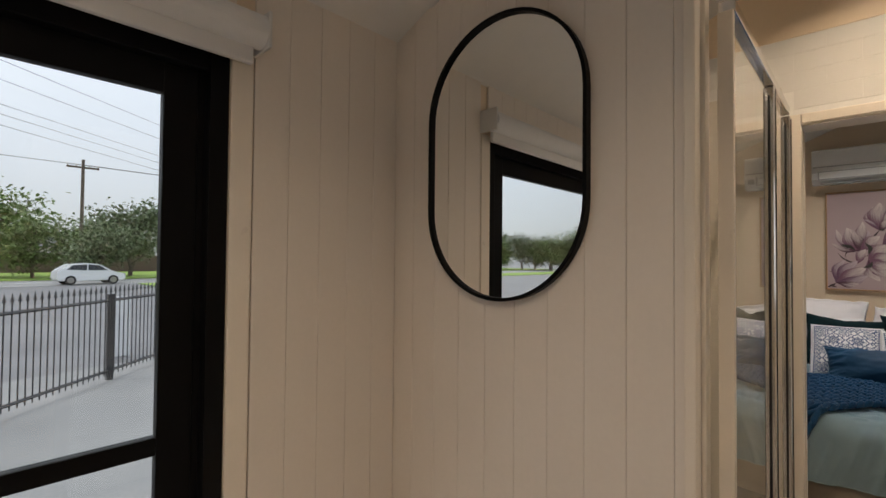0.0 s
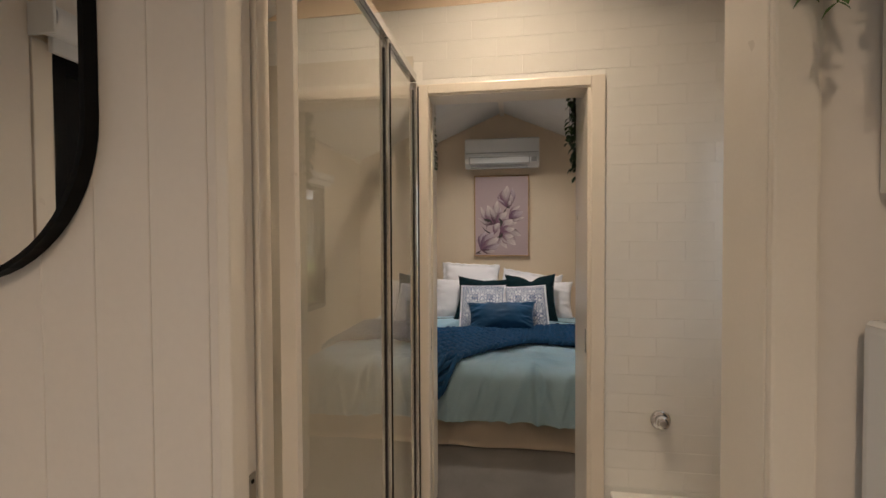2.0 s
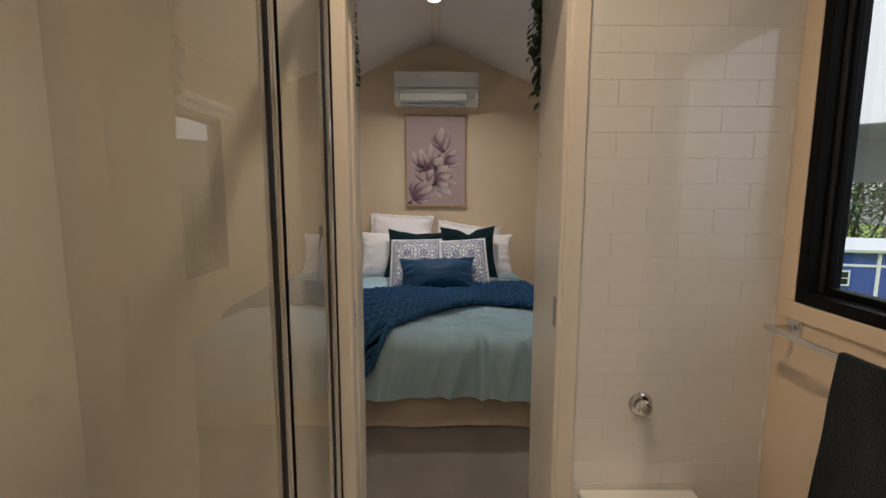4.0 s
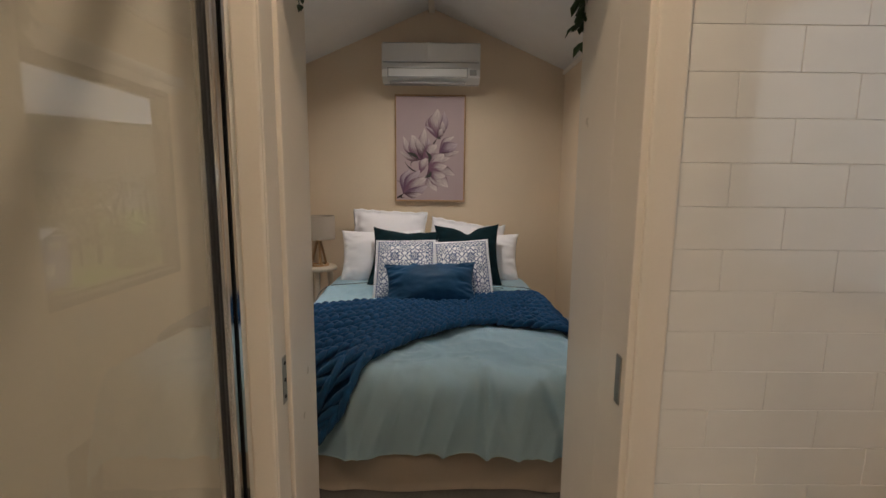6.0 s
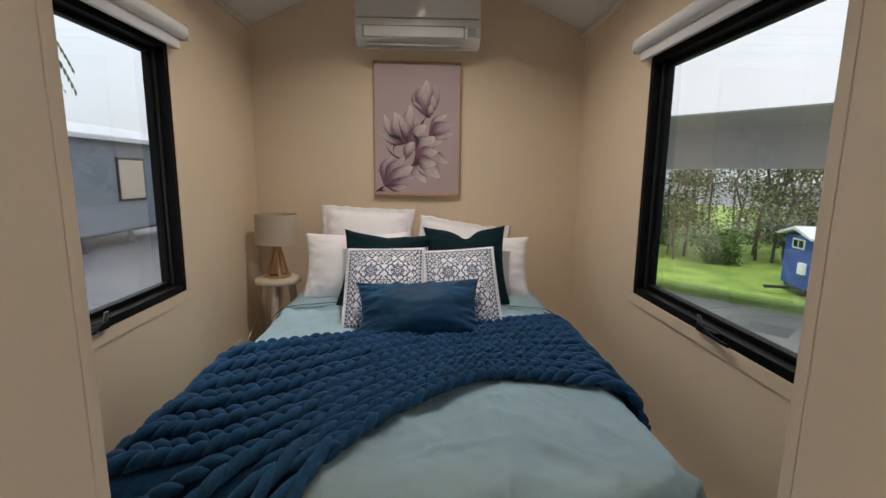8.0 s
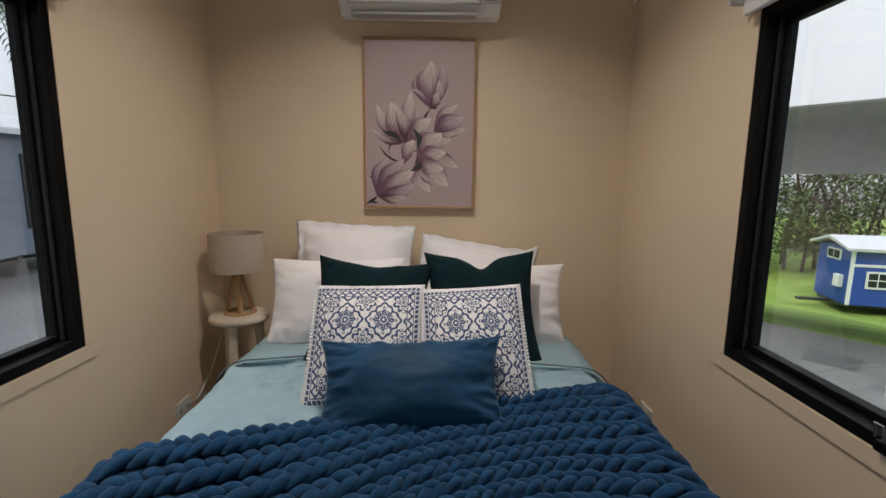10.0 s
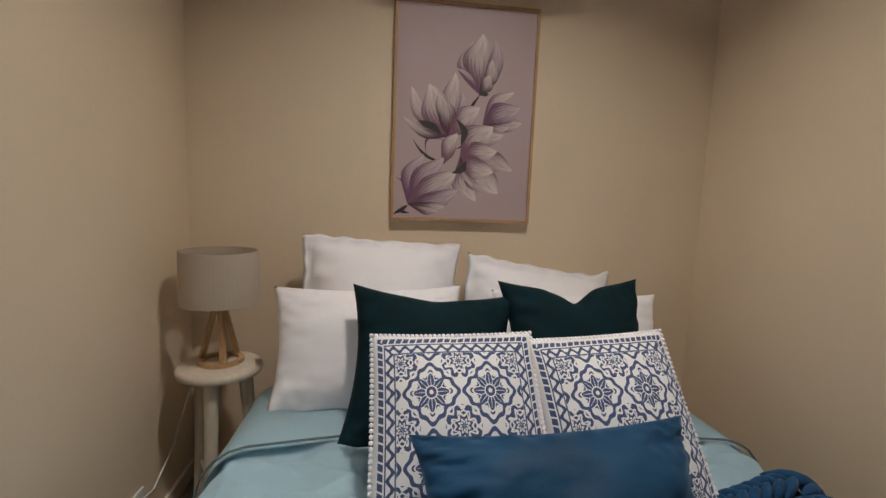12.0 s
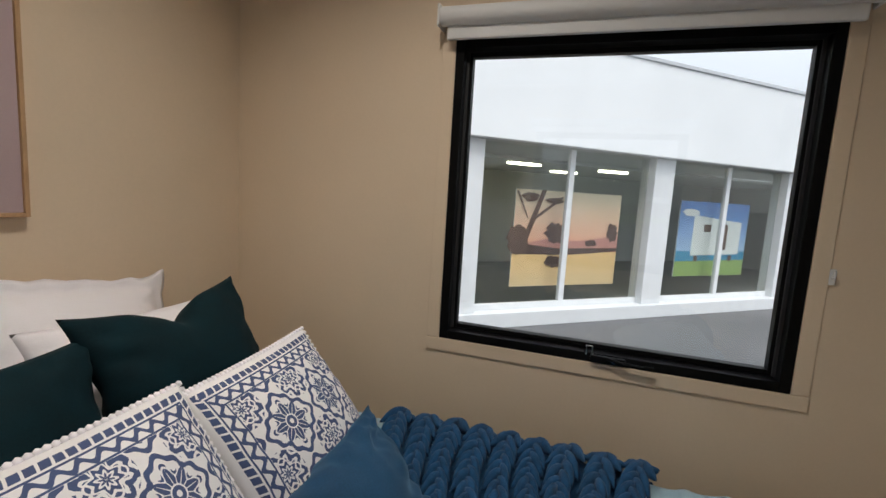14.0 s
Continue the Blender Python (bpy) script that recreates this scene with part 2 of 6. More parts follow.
# ---- the house shell ----
XL, XR, YB = -1.10, 1.165, 5.55          # inner faces: long walls and the bed wall
YE, YD = 1.09, 2.34                      # entry partition, tiled partition
EAVE, RIDGE, RX = 2.235, 2.72, 0.03
WIN_R = (3.336, 4.545, 0.675, 1.832)
WIN_L = (3.33, 4.525, 0.69, 1.845)
WIN_B = (1.42, 2.27, 0.955, 1.90)
XV = -1.27                               # inner face of the west wall in the living end
YV = 1.02                                # front of the kitchen-side partition
WIN_K = (-1.9, -0.4, 0.95, 1.85)
SLIDER = (-2.55, 0.495, 0.02, 1.915)

wall_along("wall_west", "x", XL, -0.11, 1.2, YB + 0.1, 0, EAVE + 0.02, [WIN_L], WALL, "smooth cream painted long wall with a window opening")
wall_along("wall_west_living", "x", XV, -0.11, -3.0, 1.2, 0, EAVE + 0.02, [SLIDER], WALL, "white lined wall with the sliding door opening")
wall_along("wall_east", "x", XR, 0.11, -3.0, YB + 0.1, 0, EAVE + 0.02, [WIN_R, WIN_B, WIN_K], WALL, "smooth cream painted long wall with window openings")


def gable_wall(name, y0, y1, material, label):
    bm = bmesh.new()
    xw = XL if y0 > 0 else XV - 0.1
    ring = [(xw, 0), (XR, 0), (XR, EAVE), (RX, RIDGE), (xw, EAVE)]
    front = [bm.verts.new((x, y0, z)) for x, z in ring]
    back = [bm.verts.new((x, y1, z)) for x, z in ring]
    bm.faces.new(front), bm.faces.new(back)
    for i in range(5):
        bm.faces.new((front[i], front[(i + 1) % 5], back[(i + 1) % 5], back[i]))
    return tagged(part(name, bm, material), label, "wall", kind="structure")


gable_wall("wall_north", YB, YB + 0.1, WALL, "smooth cream painted gable wall behind the bed")
gable_wall("wall_south", -3.1, -3.0, WALL, "plain cream gable wall closing the living end")

bm = bmesh.new()
for xa, xb in ((XL - 0.35, RX), (RX, XR + 0.15)):
    za = RIDGE if xa == RX else EAVE - 0.35 * 0.43
    zb = RIDGE if xb == RX else EAVE - 0.15 * 0.43
    lower = [bm.verts.new(p) for p in ((xa, -3.1, za), (xb, -3.1, zb), (xb, YB + 0.2, zb), (xa, YB + 0.2, za))]
    upper = [bm.verts.new(v.co + Vector((0, 0, 0.1))) for v in lower]
    bm.faces.new(lower), bm.faces.new(upper)
    for i in range(4):
        bm.faces.new((lower[i], lower[(i + 1) % 4], upper[(i + 1) % 4], upper[i]))
tagged(part("ceiling", bm, CEIL), "white raked ceiling of two slopes", "ceiling", kind="structure")
tagged(part("ceiling_batten", box(RX - 0.025, RX + 0.025, YD + 0.12, YB - 0.002, RIDGE - 0.042, RIDGE - 0.012, 0.004), TRIM), "white timber batten along the ceiling ridge", "trim", kind="structure")
for side, x0, x1 in (("west", XL + 0.002, XL + 0.022), ("east", XR - 0.022, XR - 0.002)):
    tagged(part("cornice", box(x0, x1, YD + 0.12, YB - 0.002, EAVE - 0.035, EAVE - 0.006, 0.004), TRIM), "narrow white cornice strip under the ceiling slope", "trim", kind="structure")

tagged(part("floor_bedroom", box(XL - 0.1, XR + 0.1, YD + 0.06, YB + 0.1, -0.12, 0), CARPET), "short grey carpet on the bedroom floor", "floor", kind="structure")
tagged(part("floor_living", box(XV - 0.1, XR + 0.1, -3.1, YD + 0.06, -0.12, -0.002), VINYL), "grey vinyl plank floor of living and bath", "floor", kind="structure")
for x0, x1, y0, y1 in ((XL + 0.002, XL + 0.016, 2.75, YB - 0.018), (XR - 0.016, XR - 0.002, 2.75, YB - 0.018), (XL + 0.002, XR - 0.002, YB - 0.016, YB - 0.002)):
    tagged(part("baseboard", box(x0, x1, y0, y1, 0.001, 0.07, 0.004), TRIM), "low white painted skirting board", "trim", kind="structure")

tagged(part("floor_frame", box(XV - 0.1, XR + 0.1, -3.1, YB + 0.1, -0.75, -0.121), BLACK), "dark closed base under the house floor", "floor", kind="structure")

# entry partition between living and bath, with a pocket slot
bm = box(XV + 0.001, -0.285, YE + 0.012, YE + 0.03, 0, 2.24)
add_box(bm, XV + 0.001, -0.285, YE + 0.075, YE + 0.105, 0, 2.24)
add_box(bm, XV + 0.001, 0.485, YE + 0.012, YE + 0.105, 2.24, 2.34)
tagged(part("wall_entry_left", bm, GROOVED), "white partition with a pocket for a sliding door", "wall", kind="structure")
tagged(part("wall_entry_right", box(0.485, XR - 0.001, YV, YE + 0.04, 0, 2.34), GROOVED), "plain white partition beside the kitchen", "wall", kind="structure")
bm = bmesh.new()
for ya, yb in ((YE + 0.012, YE + 0.105), (YD + 0.001, YD + 0.12)):
    ring = [(XL, 2.34 if ya < 2 else 2.3), (XR, 2.34 if ya < 2 else 2.3), (XR, 2.24), (XR, EAVE), (RX, RIDGE), (XL, EAVE)]
    lo = 2.341 if ya < 2 else 2.301
    ring = [(XL + (lo - EAVE) / (RIDGE - EAVE) * (RX - XL), lo), (XR - (lo - EAVE) / (RIDGE - EAVE) * (XR - RX), lo), (RX, RIDGE)]
    f = [bm.verts.new((x, ya, z)) for x, z in ring]
    b = [bm.verts.new((x, yb, z)) for x, z in ring]
    bm.faces.new(f), bm.faces.new(b)
    for i in range(3):
        bm.faces.new((f[i], f[(i + 1) % 3], b[(i + 1) % 3], b[i]))
tagged(part("wall_gable_infill", bm, WALL), "painted gable infill above the partitions", "wall", kind="structure")

# grooved lining boards on the entry partition and on the west wall beside the slider
lining = empty("wall_lining", "white vertical grooved lining boards", "wall panel", kind="structure")
for i in range(11):
    a = XV + 0.002 + 0.106 * i
    b = min(a + 0.1052, -0.286)
    if b - a > 0.01:
        part("board", box(a, b, YE, YE + 0.0115, 0.0, 2.235, 0.0014, 1), GROOVED, lining)
y = 0.562
while y < YE - 0.02:
    part("board", box(XV + 0.001, XV + 0.011, y, min(y + 0.1052, YE - 0.002), 0.0, EAVE, 0.0014, 1), GROOVED, lining)
    y += 0.106
y = -2.99
while y < 0.5:
    low = 0.0 if y < SLIDER[0] - 0.12 else SLIDER[3] + 0.065
    part("board", box(XV + 0.001, XV + 0.011, y, min(y + 0.1052, 0.56), low, EAVE, 0.0014, 1), GROOVED, lining)
    y += 0.106
# entry door trim: bead, lining and pocket door edge
for name, b in (
    ("trim_entry_left", box(-0.292, -0.268, YE - 0.012, YE + 0.032, 0, 2.24, 0.004)),
    ("trim_entry_left_back", box(-0.292, -0.268, YE + 0.072, YE + 0.112, 0, 2.24, 0.004)),
    ("trim_entry_right", box(0.466, 0.516, YV - 0.014, YV - 0.001, 0, 2.24, 0.004)),
    ("jamb_entry_right", box(0.466, 0.484, YV, YE + 0.045, 0, 2.24, 0.003)),
    ("trim_entry_head", box(-0.266, 0.464, YE - 0.010, YE + 0.011, 2.22, 2.25, 0.003)),
):
    tagged(part(name, b, TRIM), "white gloss painted door trim", "trim", kind="structure")


def pocket_door(x_edge, to, y0, y1, z1, plate_z, label):
    door = empty("sliding_door", label, "door")
    part("leaf", box(min(x_edge, to), max(x_edge, to), y0, y1, 0.01, z1, 0.002), TRIM, door)
    ym = (y0 + y1) / 2
    s = 1 if x_edge > to else -1
    pull = part("edge_pull", box(x_edge - 0.001, x_edge + 0.002, ym - 0.011, ym + 0.011, plate_z - 0.048, plate_z + 0.048, 0.0006) if s > 0 else box(x_edge - 0.002, x_edge + 0.001, ym - 0.011, ym + 0.011, plate_z - 0.048, plate_z + 0.048, 0.0006), STEEL, door, "bronze-grey metal edge pull plate")
    for k in (-0.035, 0.0, 0.035):
        xx = x_edge + s * 0.0022
        part("screw", rod((xx, ym, plate_z + k), (xx + s * 0.0012, ym, plate_z + k), 0.004, n=10), BLACK, pull)
    return door


pocket_door(-0.278, -0.90, YE + 0.036, YE + 0.068, 2.2, 0.87, "white sliding pocket door pushed open into the wall")

# tiled partition with the bedroom doorway
DX0, DX1, DZ = -0.19, 0.462, 1.925
bm = box(XL + 0.001, DX0 - 0.02, YD + 0.0021, YD + 0.12, 0, 2.3)
add_box(bm, DX1 + 0.02, XR - 0.001, YD + 0.0021, YD + 0.12, 0, 2.3)
add_box(bm, DX0 - 0.02, DX1 + 0.02, YD + 0.0021, YD + 0.12, DZ + 0.02, 2.3)
wall_tiled = tagged(part("wall_tiled", bm, GROUT), "partition faced with white glazed brick tiles", "wall", kind="structure")
for name, b in (
    ("architrave_left", box(DX0 - 0.048, DX0 - 0.002, YD - 0.012, YD + 0.0085, 0, DZ + 0.05, 0.005)),
    ("architrave_right", box(DX1 + 0.012, DX1 + 0.068, YD - 0.012, YD + 0.0085, 0, DZ + 0.05, 0.005)),
    ("architrave_head", box(DX0 - 0.002, DX1 + 0.012, YD - 0.012, YD + 0.0085, DZ + 0.008, DZ + 0.05, 0.005)),
    ("jamb_left", box(DX0 - 0.019, DX0, YD - 0.006, YD + 0.035, 0, DZ, 0.003)),
    ("jamb_left_back", box(DX0 - 0.019, DX0, YD + 0.085, YD + 0.125, 0, DZ, 0.003)),
    ("jamb_right", box(DX1 - 0.001, DX1 + 0.019, YD - 0.006, YD + 0.125, 0, DZ, 0.003)),
    ("jamb_head", box(DX0 - 0.019, DX1 + 0.019, YD - 0.006, YD + 0.125, DZ, DZ + 0.019, 0.003)),
):
    tagged(part(name, b, TRIM), "white gloss painted door frame", "trim", kind="structure")
pocket_door(-0.197, -0.85, YD + 0.043, YD + 0.078, DZ - 0.01, 0.875, "white bedroom pocket door slid open into the wall")
strike = tagged(part("strike_plate", box(DX1 - 0.004, DX1 - 0.001, 2.352, 2.374, 0.849, 0.945, 0.0006), STEEL), "bronze-grey strike plate on the white jamb", "door hardware")


# ---- windows ----
def window(name, side, y0, y1, z0, z1, label):
    """An awning window in a long wall; side is -1 for west, 1 for east."""
    w = empty(name, label, "window", kind="structure")
    xi = XL if side < 0 else XR

    def bar(title, a, b, ya, yb, za, zb, mat, parent, bevel=0.003):
        lo, hi = sorted((xi + side * a, xi + side * b))
        return part(title, box(lo, hi, ya, yb, za, zb, bevel), mat, parent)

    f = 0.034
    frame_ob = bar("window_frame", -0.004, 0.10, y0, y0 + f, z0, z1, BLACK, w)
    bar("frame_bar", -0.004, 0.10, y1 - f, y1, z0, z1, BLACK, frame_ob)
    bar("frame_bar", -0.0035, 0.10, y0 + f, y1 - f, z0, z0 + f, BLACK, frame_ob)
    bar("frame_bar", -0.0035, 0.10, y0 + f, y1 - f, z1 - f, z1, BLACK, frame_ob)
    s0, s1, t0, t1, g = y0 + f + 0.003, y1 - f - 0.003, z0 + f + 0.003, z1 - f - 0.003, 0.018
    sash = bar("sash", 0.045, 0.085, s0, s0 + g, t0, t1, BLACK, w)
    bar("sash_bar", 0.045, 0.085, s1 - g, s1, t0, t1, BLACK, sash)
    bar("sash_bar", 0.0455, 0.085, s0 + g, s1 - g, t0, t0 + g, BLACK, sash)
    bar("sash_bar", 0.0455, 0.085, s0 + g, s1 - g, t1 - g, t1, BLACK, sash)
    for ya, yb in ((s0 - 0.003, s0 + 0.008), (s1 - 0.008, s1 + 0.003)):
        bar("seal", 0.034, 0.044, ya, yb, t0, t1, SEAL, sash, 0.001)
    pane = bar("pane", 0.062, 0.068, s0 + g - 0.005, s1 - g + 0.005, t0 + g - 0.005, t1 - g + 0.005, GLASS, w, 0)
    pane.visible_shadow = False
    e = 0.052
    sill = bar("window_sill", -0.008, -0.001, y0 - e, y1 + e, z0 - e, z0 - 0.001, WALL, w)
    bar("casing", -0.005, -0.001, y0 - e, y0 - 0.001, z0, z1 + 0.02, WALL, w)
    bar("casing", -0.005, -0.001, y1 + 0.001, y1 + e, z0, z1 + 0.02, WALL, w)
    # chain winder on the lower frame
    ym = (y0 + y1) / 2
    xw = xi - side * 0.005
    zb = z0 + f - 0.006
    winder = part("winder", box(min(xw, xw - side * 0.02), max(xw, xw - side * 0.02), ym - 0.10, ym + 0.02, zb - 0.022, zb + 0.004, 0.005), BLACK, w)
    part("winder_handle", tube([(xw - side * 0.022, ym - 0.04, zb), (xw - side * 0.03, ym - 0.08, zb - 0.006), (xw - side * 0.032, ym - 0.15, zb - 0.009), (xw - side * 0.03, ym - 0.19, zb - 0.009)], 0.0065), BLACK, winder, "black winder handle")
    part("bolt", lathe([(0.006, 0), (0.006, 0.004), (0.003, 0.006)], 12, (xw - side * 0.024, ym - 0.06, zb - 0.01), "X"), CHROME, winder)
    part("catch", tube([(xw, ym + 0.035, zb), (xw - side * 0.006, ym + 0.035, zb + 0.035), (xw - side * 0.006, ym + 0.015, zb + 0.035), (xw, ym + 0.012, zb)], 0.0028, 8), STEEL, winder)
    return w


window("window_1", -1, *WIN_L, "black aluminium awning window with white casing")
window("window_2", 1, *WIN_R, "black aluminium awning window with white casing")
window("window_3", 1, *WIN_B, "black aluminium bathroom window with white casing")


def roller_blind(side, y0, y1, z, r=0.034, wall=None):
    xi = (wall or (XL if side < 0 else XR)) - side * (r + 0.016)
    blind = empty("roller_blind", "rolled-up white roller blind above a black window", "blind", group="roller blinds")
    roll = part("roll", rod((xi, y0, z), (xi, y1, z), r, n=32), BLIND, blind, smooth=False)
    part("bottom_rail", box(min(xi - side * 0.0, xi + side * 0.02), max(xi, xi + side * 0.02), y0 + 0.02, y1 - 0.02, z - r - 0.045, z - r + 0.012, 0.006), BLIND, blind)
    for y in (y0 - 0.006, y1 + 0.006):
        part("bracket", box(min(xi - side * r * 0.9, xi + side * (r + 0.015)), max(xi - side * r * 0.9, xi + side * (r + 0.015)), y - 0.005, y + 0.005, z - r - 0.004, z + r + 0.004, 0.004), PLASTIC, blind)
    return blind


roller_blind(1, WIN_R[0] - 0.045, WIN_R[1] + 0.045, 1.895)
roller_blind(-1, WIN_L[0] - 0.045, WIN_L[1] + 0.045, 1.905)
roller_blind(1, WIN_B[0] - 0.03, WIN_B[1] + 0.03, 1.96)
roller_blind(-1, SLIDER[0] + 0.25, SLIDER[1] + 0.06, 1.985, 0.046, XV)
# unseen window, added on the east side to let more daylight in
window("window_4", 1, *WIN_K, "unseen black aluminium window added to light the living end")

cleat = empty("blind_cleat", "small white blind cord cleat on the wall", "cleat")
part("base", box(XR - 0.006, XR - 0.0005, 3.268, 3.286, 1.045, 1.095, 0.002), PLASTIC, cleat)
part("hook", tube([(XR - 0.006, 3.277, 1.07), (XR - 0.018, 3.277, 1.07), (XR - 0.020, 3.277, 1.09)], 0.004, 8), PLASTIC, cleat)

# ---- sliding door in the living room ----
sd = empty("door_1", "black aluminium glazed sliding door, closed", "door", kind="structure")
y0, y1, z0, z1 = SLIDER
fr = part("door_frame", box(XV - 0.10, XV + 0.004, y1 - 0.05, y1, z0, z1, 0.003), BLACK, sd)
part("frame_bar", box(XV - 0.10, XV + 0.004, y0, y0 + 0.05, z0, z1, 0.003), BLACK, fr)
part("frame_bar", box(XV - 0.10, XV + 0.0035, y0 + 0.05, y1 - 0.05, z1 - 0.05, z1, 0.003), BLACK, fr)
part("frame_bar", box(XV - 0.10, XV + 0.0035, y0 + 0.05, y1 - 0.05, z0, z0 + 0.04, 0.003), BLACK, fr)
for k in range(3):
    part("track_fin", box(XV - 0.035 - 0.022 * k, XV - 0.029 - 0.022 * k, y1 - 0.068, y1 - 0.051, z0 + 0.04, z1 - 0.05, 0.001), STEEL if k == 1 else BLACK, fr)
for ya, yb, xa in ((y1 - 1.55, y1 - 0.07, XV - 0.055), (y0 + 0.052, y0 + 1.60, XV - 0.092)):
    panel = part("door_panel", box(xa, xa + 0.032, yb - 0.08, yb, z0 + 0.042, z1 - 0.052, 0.003), BLACK, sd)
    part("stile", box(xa, xa + 0.032, ya, ya + 0.08, z0 + 0.042, z1 - 0.052, 0.003), BLACK, panel)
    part("rail", box(xa + 0.0005, xa + 0.0315, ya + 0.08, yb - 0.08, z1 - 0.13, z1 - 0.052, 0.003), BLACK, panel)
    part("rail", box(xa + 0.0005, xa + 0.0315, ya + 0.08, yb - 0.08, z0 + 0.042, z0 + 0.14, 0.003), BLACK, panel)
    part("rail", box(xa + 0.0005, xa + 0.0315, ya + 0.08, yb - 0.08, 0.875, 0.92, 0.003), BLACK, panel)
    pane = part("pane", box(xa + 0.013, xa + 0.019, ya + 0.075, yb - 0.075, z0 + 0.13, z1 - 0.12), GLASS, panel)
    pane.visible_shadow = False
tagged(part("door_casing", box(XV + 0.001, XV + 0.014, y1 + 0.001, y1 + 0.062, 0, z1 + 0.02, 0.003), TRIM), "white casing strip beside the sliding door", "trim", kind="structure")

# ---- oval mirror ----
mir = empty("wall_mirror", "pill-shaped wall mirror in a thin black frame", "mirror")
MX, MZ0, MZ1, MW = -0.787, 1.252, 2.09, 0.275


def pill(r, y, n=28):
    pts = []
    for i in range(n + 1):
        a = math.pi * i / n
        pts.append((MX + r * math.cos(a), y, MZ1 - MW + r * math.sin(a)))
    for i in range(n + 1):
        a = math.pi + math.pi * i / n
        pts.append((MX + r * math.cos(a), y, MZ0 + MW + r * math.sin(a)))
    return pts


bm = bmesh.new()
ring = [bm.verts.new(p) for p in pill(MW - 0.006, YE - 0.016)]
back = [bm.verts.new(p) for p in pill(MW - 0.006, YE - 0.003)]
bm.faces.new(ring), bm.faces.new(back)
for i in range(len(ring)):
    bm.faces.new((ring[i], ring[(i + 1) % len(ring)], back[(i + 1) % len(ring)], back[i]))
part("mirror_glass", bm, MIRROR, mir)
bm = bmesh.new()
loops = [[bm.verts.new(p) for p in pill(r, y)] for r, y in ((MW - 0.007, YE - 0.002), (MW - 0.007, YE - 0.027), (MW + 0.003, YE - 0.027), (MW + 0.003, YE - 0.002))]
for a, b in zip(loops, loops[1:] + loops[:1]):
    for i in range(len(a)):
        bm.faces.new((a[i], a[(i + 1) % len(a)], b[(i + 1) % len(a)], b[i]))
part("mirror_frame", bm, BLACK, mir)

# ---- shower ----
shower = empty("shower_screen", "framed glass shower screen with chrome posts", "shower")
SX = -0.235
for y, w in ((1.83, 0.028), (2.25, 0.042)):
    post = part("post", box(SX - 0.018, SX + 0.018, y - w / 2, y + w / 2, 0.08, 1.95, 0.004), CHROME, shower)
    part("post_groove", box(SX + 0.0185, SX + 0.0205, y - 0.003, y + 0.002, 0.09, 1.94), BLACK, post)
    part("post_seal", box(SX - 0.006, SX + 0.006, y - w / 2 - 0.006, y - w / 2 - 0.0005, 0.09, 1.92), SEAL, post)
part("head_rail", box(SX - 0.018, SX + 0.018, 1.21, 2.228, 1.951, 1.982, 0.004), CHROME, shower)
part("wall_channel", box(SX - 0.016, SX + 0.016, 1.197, 1.216, 0.08, 1.95, 0.002), TRIM, shower)
part("sill_rail", box(SX - 0.018, SX + 0.018, 1.23, 1.815, 0.08, 0.11, 0.004), CHROME, shower)
for ya, yb in ((1.217, 1.815), (1.845, 2.228)):
    p = part("glass_panel", box(SX - 0.003, SX + 0.003, ya, yb, 0.11, 1.95), SHOWER_GLASS, shower)
    p.visible_shadow = False
tray = tagged(part("shower_tray", box(XL + 0.012, SX + 0.03, 1.203, YD - 0.004, 0.0, 0.08, 0.012), ACRYLIC), "white acrylic shower tray on the floor", "shower tray")
liner = empty("shower_liner", "glossy cream acrylic shower wall liner", "wall panel", kind="structure")
part("panel", box(XL + 0.001, XL + 0.009, 1.203, YD - 0.004, 0.081, 2.1, 0.002), ACRYLIC, liner)
part("panel", box(XL + 0.0095, SX - 0.02, YD - 0.006, YD + 0.0005, 0.081, 2.1, 0.002), ACRYLIC, liner)
part("panel", box(XL + 0.0095, -0.30, 1.1965, 1.1995, 0.081, 2.1, 0), ACRYLIC, liner)

# ---- wardrobes flanking the bedroom doorway ----
for x0, x1, title in ((XL + 0.002, -0.222, "left"), (DX1 + 0.0, XR - 0.002, "right")):
    wd = empty("wardrobe", "tall cream built-in wardrobe beside the doorway", "wardrobe", group="built-in wardrobes")
    part("carcass", box(x0, x1, YD + 0.127, 2.70, 0.001, 2.06, 0.003), TRIM, wd)
    half = (x0 + x1) / 2
    for a, b in ((x0 + 0.002, half - 0.0015), (half + 0.0015, x1 - 0.001)):
        d = part("wardrobe_door", box(a, b, 2.7005, 2.718, 0.06, 2.055, 0.002), TRIM, wd)
        hx = half - 0.03 if b < half else half + 0.03
        part("handle", tube([(hx, 2.718, 1.0), (hx, 2.74, 1.01), (hx, 2.74, 1.14), (hx, 2.718, 1.15)], 0.005, 8), BLACK, d)

# ---- bed ----
BX0, BX1, BY0, BY1, BTOP = -0.735, 0.80, 3.27, 5.50, 0.475
EDGE = 0.09


